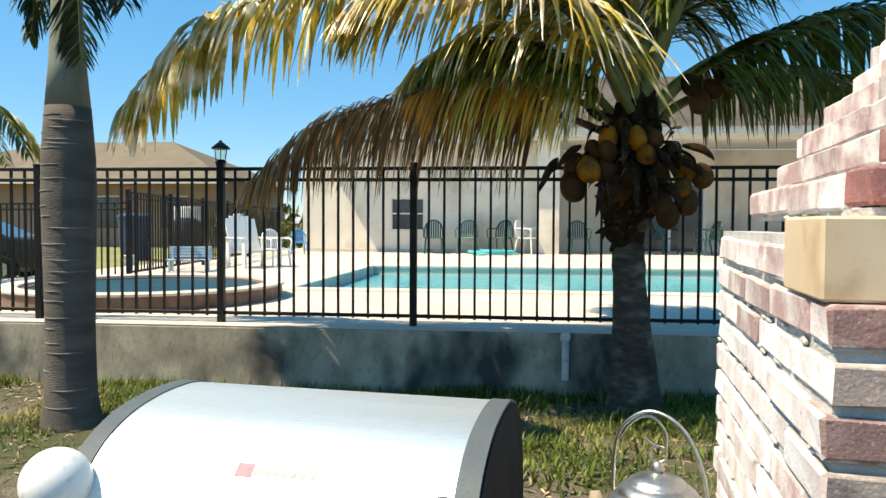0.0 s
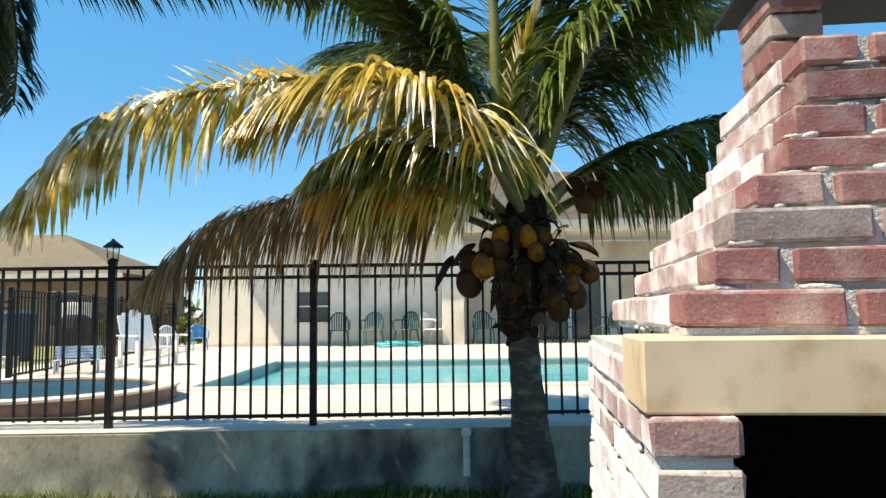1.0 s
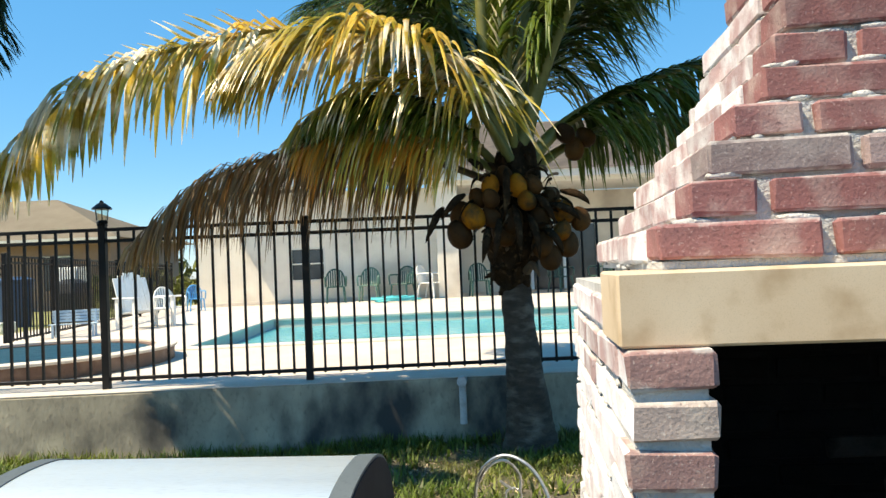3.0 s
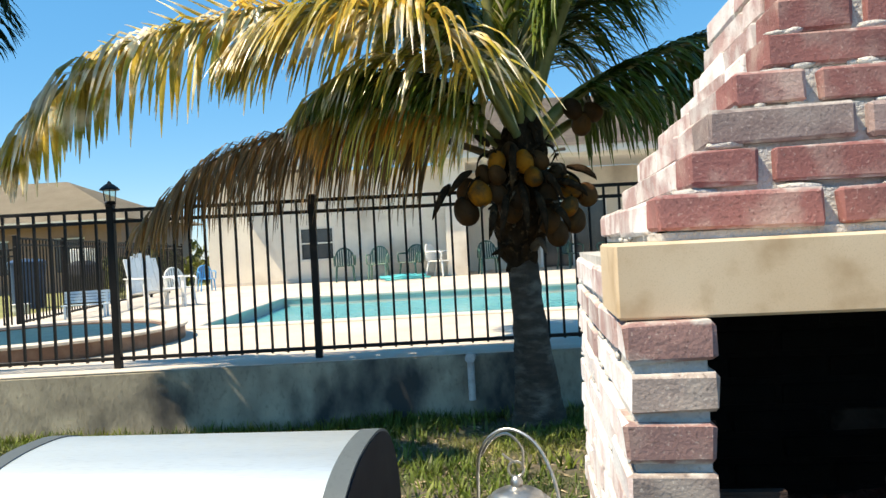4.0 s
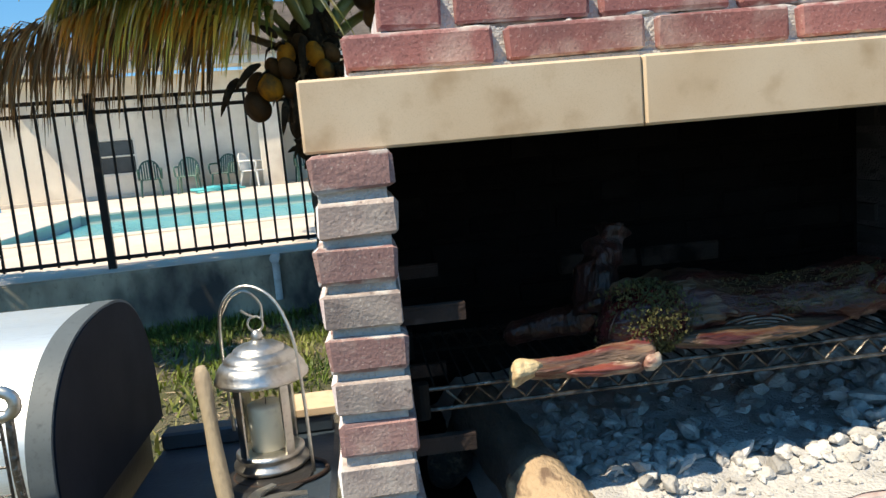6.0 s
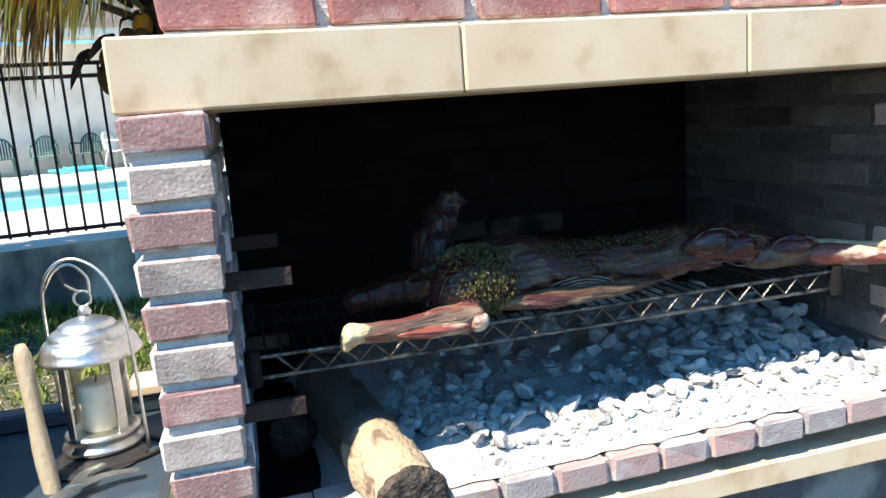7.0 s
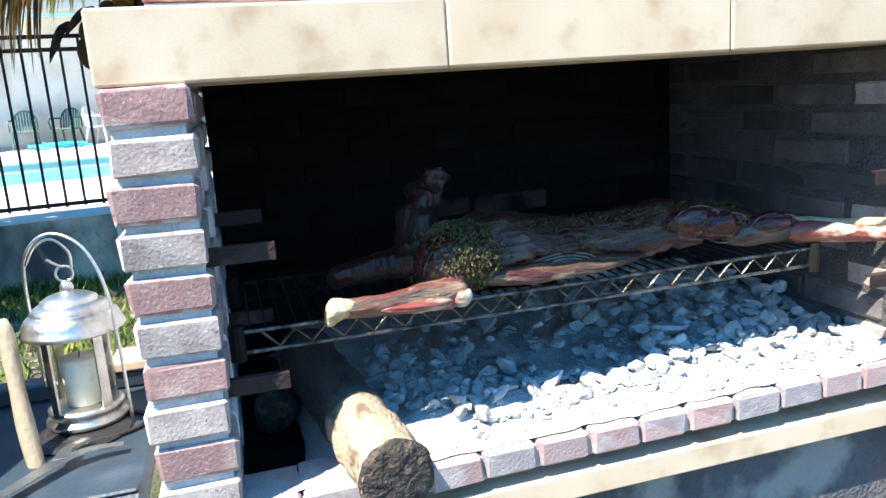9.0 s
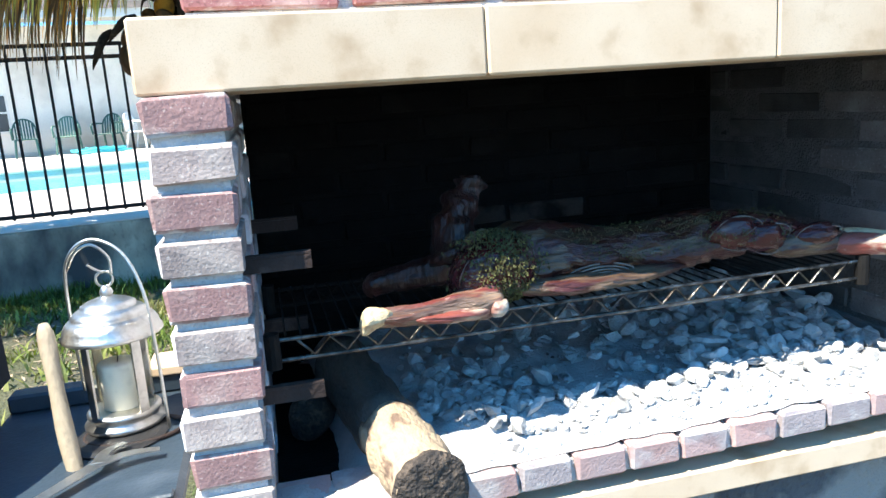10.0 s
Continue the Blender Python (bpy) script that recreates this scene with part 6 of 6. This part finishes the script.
# white slatted lounge chair
ad = thing("adirondack_chair", "white slatted garden armchair on the pool deck", "chair")
for k in range(6):
    part("back_slat", boxed(-0.3 + k * 0.1, -0.205 + k * 0.1, -0.012, 0.012, 0, 0.78 - 0.05 * abs(k - 2.5), bevel=0.004, m=pose(0, 0.25, 0.24, -22, 0, 0)), PLASTIC_WHITE, ad)
for k in range(5):
    part("seat_slat", boxed(-0.28, 0.28, -0.3 + k * 0.11, -0.205 + k * 0.11, 0.30 - 0.012 * k, 0.32 - 0.012 * k, bevel=0.004), PLASTIC_WHITE, ad)
for x in (-0.34, 0.34):
    part("armrest", boxed(x - 0.06, x + 0.06, -0.36, 0.32, 0.50, 0.525, bevel=0.006), PLASTIC_WHITE, ad)
    part("front_leg", boxed(x - 0.02, x + 0.02, -0.34, -0.24, 0.0, 0.50, bevel=0.004), PLASTIC_WHITE, ad)
    part("back_leg", boxed(x - 0.02, x + 0.02, 0.22, 0.32, 0.0, 0.50, bevel=0.004), PLASTIC_WHITE, ad)
ad.matrix_basis = Matrix.Translation(at(-3.86, 7.0, DECK_Z)) @ pose(0, 0, 0, 0, 0, FENCE_TURN + 50)
wc = place_uv(plastic_chair("small white plastic garden chair on the pool deck", PLASTIC_WHITE), -3.55, 7.3, DECK_Z, 50)
wc.matrix_basis = wc.matrix_basis @ Matrix.Scale(0.75, 4)
bl = place_uv(plastic_chair("small bright blue plastic chair on the far deck", PLASTIC_BLUE), -4.75, 12.6, DECK_Z, 30)
bl.matrix_basis = bl.matrix_basis @ Matrix.Scale(0.72, 4)
bn = thing("garden_bench", "small pale blue slatted bench on the pool deck", "bench", Matrix.Translation(at(-4.36, 5.55, DECK_Z)) @ pose(0, 0, 0, 0, 0, FENCE_TURN + 12) @ Matrix.Scale(0.5, 4))
for k in range(4):
    part("seat_slat", boxed(-0.65, 0.65, -0.2 + 0.1 * k, -0.115 + 0.1 * k, 0.38, 0.405, bevel=0.004), PALE_BLUE, bn)
    part("back_slat", boxed(-0.65, 0.65, 0.2 + 0.012 * k, 0.222 + 0.012 * k, 0.45 + 0.09 * k, 0.525 + 0.09 * k, bevel=0.004), PALE_BLUE, bn)
for x in (-0.55, 0.55):
    for y in (-0.18, 0.2):
        part("leg", boxed(x - 0.03, x + 0.03, y - 0.03, y + 0.03, 0, 0.38 if y < 0 else 0.8, bevel=0.004), PALE_BLUE, bn)
bar = thing("storage_bin", "dark blue plastic bin beyond the side fence", "bin", Matrix.Translation(at(-9.6, 13.5, 0.2)))
part("body", lathe([(0.0, 0), (0.36, 0), (0.44, 1.15), (0.0, 1.15)], 20), NAVY, bar, smooth=False)
part("lid", lathe([(0.0, 1.152), (0.47, 1.152), (0.47, 1.2), (0.3, 1.27), (0.0, 1.29)], 20), NAVY, bar)
wht = thing("white_cabinet", "tall white storage cabinet beyond the side fence", "cabinet", Matrix.Translation(at(-8.9, 15.2, 0.2)))
part("body", boxed(-0.3, 0.3, -0.3, 0.3, 0, 1.5, bevel=0.015), PLASTIC_WHITE, wht)
part("door", boxed(-0.27, 0.27, -0.325, -0.303, 0.08, 1.44, bevel=0.006), PLASTIC_WHITE, wht)
dk = thing("covered_grill", "dark covered barbecue standing beyond the side fence", "grill", Matrix.Translation(at(-8.4, 14.0, 0.2)))
part("cover", lathe([(0.45, 0.05), (0.5, 0.8), (0.42, 1.05), (0.2, 1.16), (0.0, 1.17)], 12), BLACK, dk)

urn = thing("garden_urn", "small white garden urn on the lawn", "urn", Matrix.Translation(at(-7.05, 8.6, 0.2)))
part("foot", lathe([(0.0, 0), (0.11, 0), (0.11, 0.03), (0.05, 0.06), (0.05, 0.10)], 20), PLASTIC_WHITE, urn, smooth=True)
part("bowl", lathe([(0.05, 0.10), (0.12, 0.16), (0.15, 0.26), (0.14, 0.33), (0.17, 0.36), (0.15, 0.365), (0.0, 0.33)], 20), PLASTIC_WHITE, urn, smooth=True)

# parked car behind the fence
car = thing("car", "black car with glossy paint parked beyond the fence", "car", Matrix.Translation(at(-9.3, 6.2, 0.2)) @ pose(0, 0, 0, 0, 0, FENCE_TURN + 20) @ Matrix.Diagonal((0.95, 0.95, 0.74, 1)))
sec = [(-2.2, 0.35), (-2.25, 0.55), (-2.15, 0.72), (-1.3, 0.86), (-0.75, 0.92), (-0.1, 1.36), (0.9, 1.40), (1.5, 1.05), (2.1, 0.98), (2.2, 0.6), (2.15, 0.35)]
bm = bmesh.new()
rows = []
for y, s in ((-0.86, 0.94), (-0.8, 1.0), (0.8, 1.0), (0.86, 0.94)):
    rows.append([bm.verts.new((x * (0.98 + 0.02 * s), y, 0.25 + (z - 0.25) * s)) for x, z in sec])
for a, b in zip(rows, rows[1:]):
    for k in range(len(sec) - 1):
        bm.faces.new((a[k], b[k], b[k + 1], a[k + 1]))
bm.faces.new(rows[0])
bm.faces.new(rows[-1][::-1])
bmesh.ops.recalc_face_normals(bm, faces=bm.faces)
part("body", bm, CAR, car)
part("windscreen", boxed(-0.02, 0.02, -0.7, 0.7, 0, 0.5, m=pose(-0.66, 0, 0.96, 0, 56, 0)), DARK_GLASS, car)
for x in (-1.35, 1.35):
    for y in (-0.84, 0.84):
        w = part("wheel", tubed([(x, y - 0.1, 0.31), (x, y + 0.1, 0.31)], 0.31, 20), RUBBER, car)
        part("rim", tubed([(x, y - 0.105, 0.31), (x, y + 0.105, 0.31)], 0.19, 14), CHROME, w)
for y in (-0.6, 0.6):
    part("headlight", boxed(-2.24, -2.19, y - 0.16, y + 0.16, 0.62, 0.72, bevel=0.01), PLASTIC_WHITE, car, "clear headlight")

# ---- grass and litter ----
gr = random.Random(12)
verts, faces = [], []
def blade(u, v, h, w, lean):
    p = at(u, v, 0)
    z = ground_height(p.x, p.y) + 0.03 * noise.noise((p.x * 1.3, p.y * 1.3, 0)) - 0.005
    a = gr.uniform(0, 6.28)
    dx, dy = math.cos(a), math.sin(a)
    n0 = len(verts)
    b = Vector((p.x, p.y, z))
    mid = b + Vector((lean * 0.4 * dx, lean * 0.4 * dy, h * 0.6))
    tip = b + Vector((lean * dx, lean * dy, h))
    sx, sy = -dy * w, dx * w
    verts.extend([(b.x - sx, b.y - sy, b.z), (b.x + sx, b.y + sy, b.z), (mid.x - sx * 0.8, mid.y - sy * 0.8, mid.z), (mid.x + sx * 0.8, mid.y + sy * 0.8, mid.z), tuple(tip)])
    faces.extend([(n0, n0 + 1, n0 + 3, n0 + 2), (n0 + 2, n0 + 3, n0 + 4)])


made = 0
while made < 36000:
    u, v = gr.uniform(-5.5, 3.8), -0.22 - abs(gr.gauss(0, 1.0))
    if v < -3.4:
        continue
    dens = 0.42 + 1.5 * noise.noise((u * 1.3, v * 1.7, 5)) + 0.2 * max(0, 1 + (v + 0.22) * 2.2)
    if gr.random() > dens:
        continue
    made += 1
    tall = gr.uniform(0.025, 0.07) * (1.6 if v > -0.5 and gr.random() < 0.5 else 1)
    blade(u, v, tall, gr.choice((0.002, 0.003, 0.004, 0.006)), gr.uniform(0.015, 0.08))
for i in range(5000):
    u, v = gr.uniform(0.0, 2.9), gr.uniform(-2.9, -0.24)
    if gr.random() < 0.1 + 2.2 * noise.noise((u * 2.3, v * 2.3, 9)):
        blade(u, v, gr.uniform(0.03, 0.11), gr.choice((0.004, 0.007, 0.011)), gr.uniform(0.03, 0.1))
me = bpy.data.meshes.new("grass")
me.from_pydata(verts, [], faces)
me.materials.append(GRASS)
tagged(new("grass", me), "patchy short green and yellow grass below the wall", "grass", kind="stuff")
bm = bmesh.new()
for i in range(6500):
    u, v = gr.uniform(-5.5, 3.5), -0.25 - abs(gr.gauss(0, 1.2))
    if v < -3.6:
        continue
    p = at(u, v, 0)
    p.z = ground_height(p.x, p.y) + 0.03 * noise.noise((p.x * 1.3, p.y * 1.3, 0)) + 0.006
    t = Euler((gr.uniform(-0.3, 0.3), gr.uniform(-0.3, 0.3), gr.uniform(0, 6.3))).to_matrix()
    ln, w = gr.uniform(0.012, 0.06), gr.uniform(0.003, 0.009)
    bm.faces.new([bm.verts.new(p + t @ Vector(q)) for q in ((-ln, 0, 0), (0, -w, 0.003), (ln, 0, 0), (0, w, 0.003))])
tagged(part("leaf_litter", bm, LITTER, None), "dry brown leaf litter on the sandy soil", "leaves", kind="stuff")
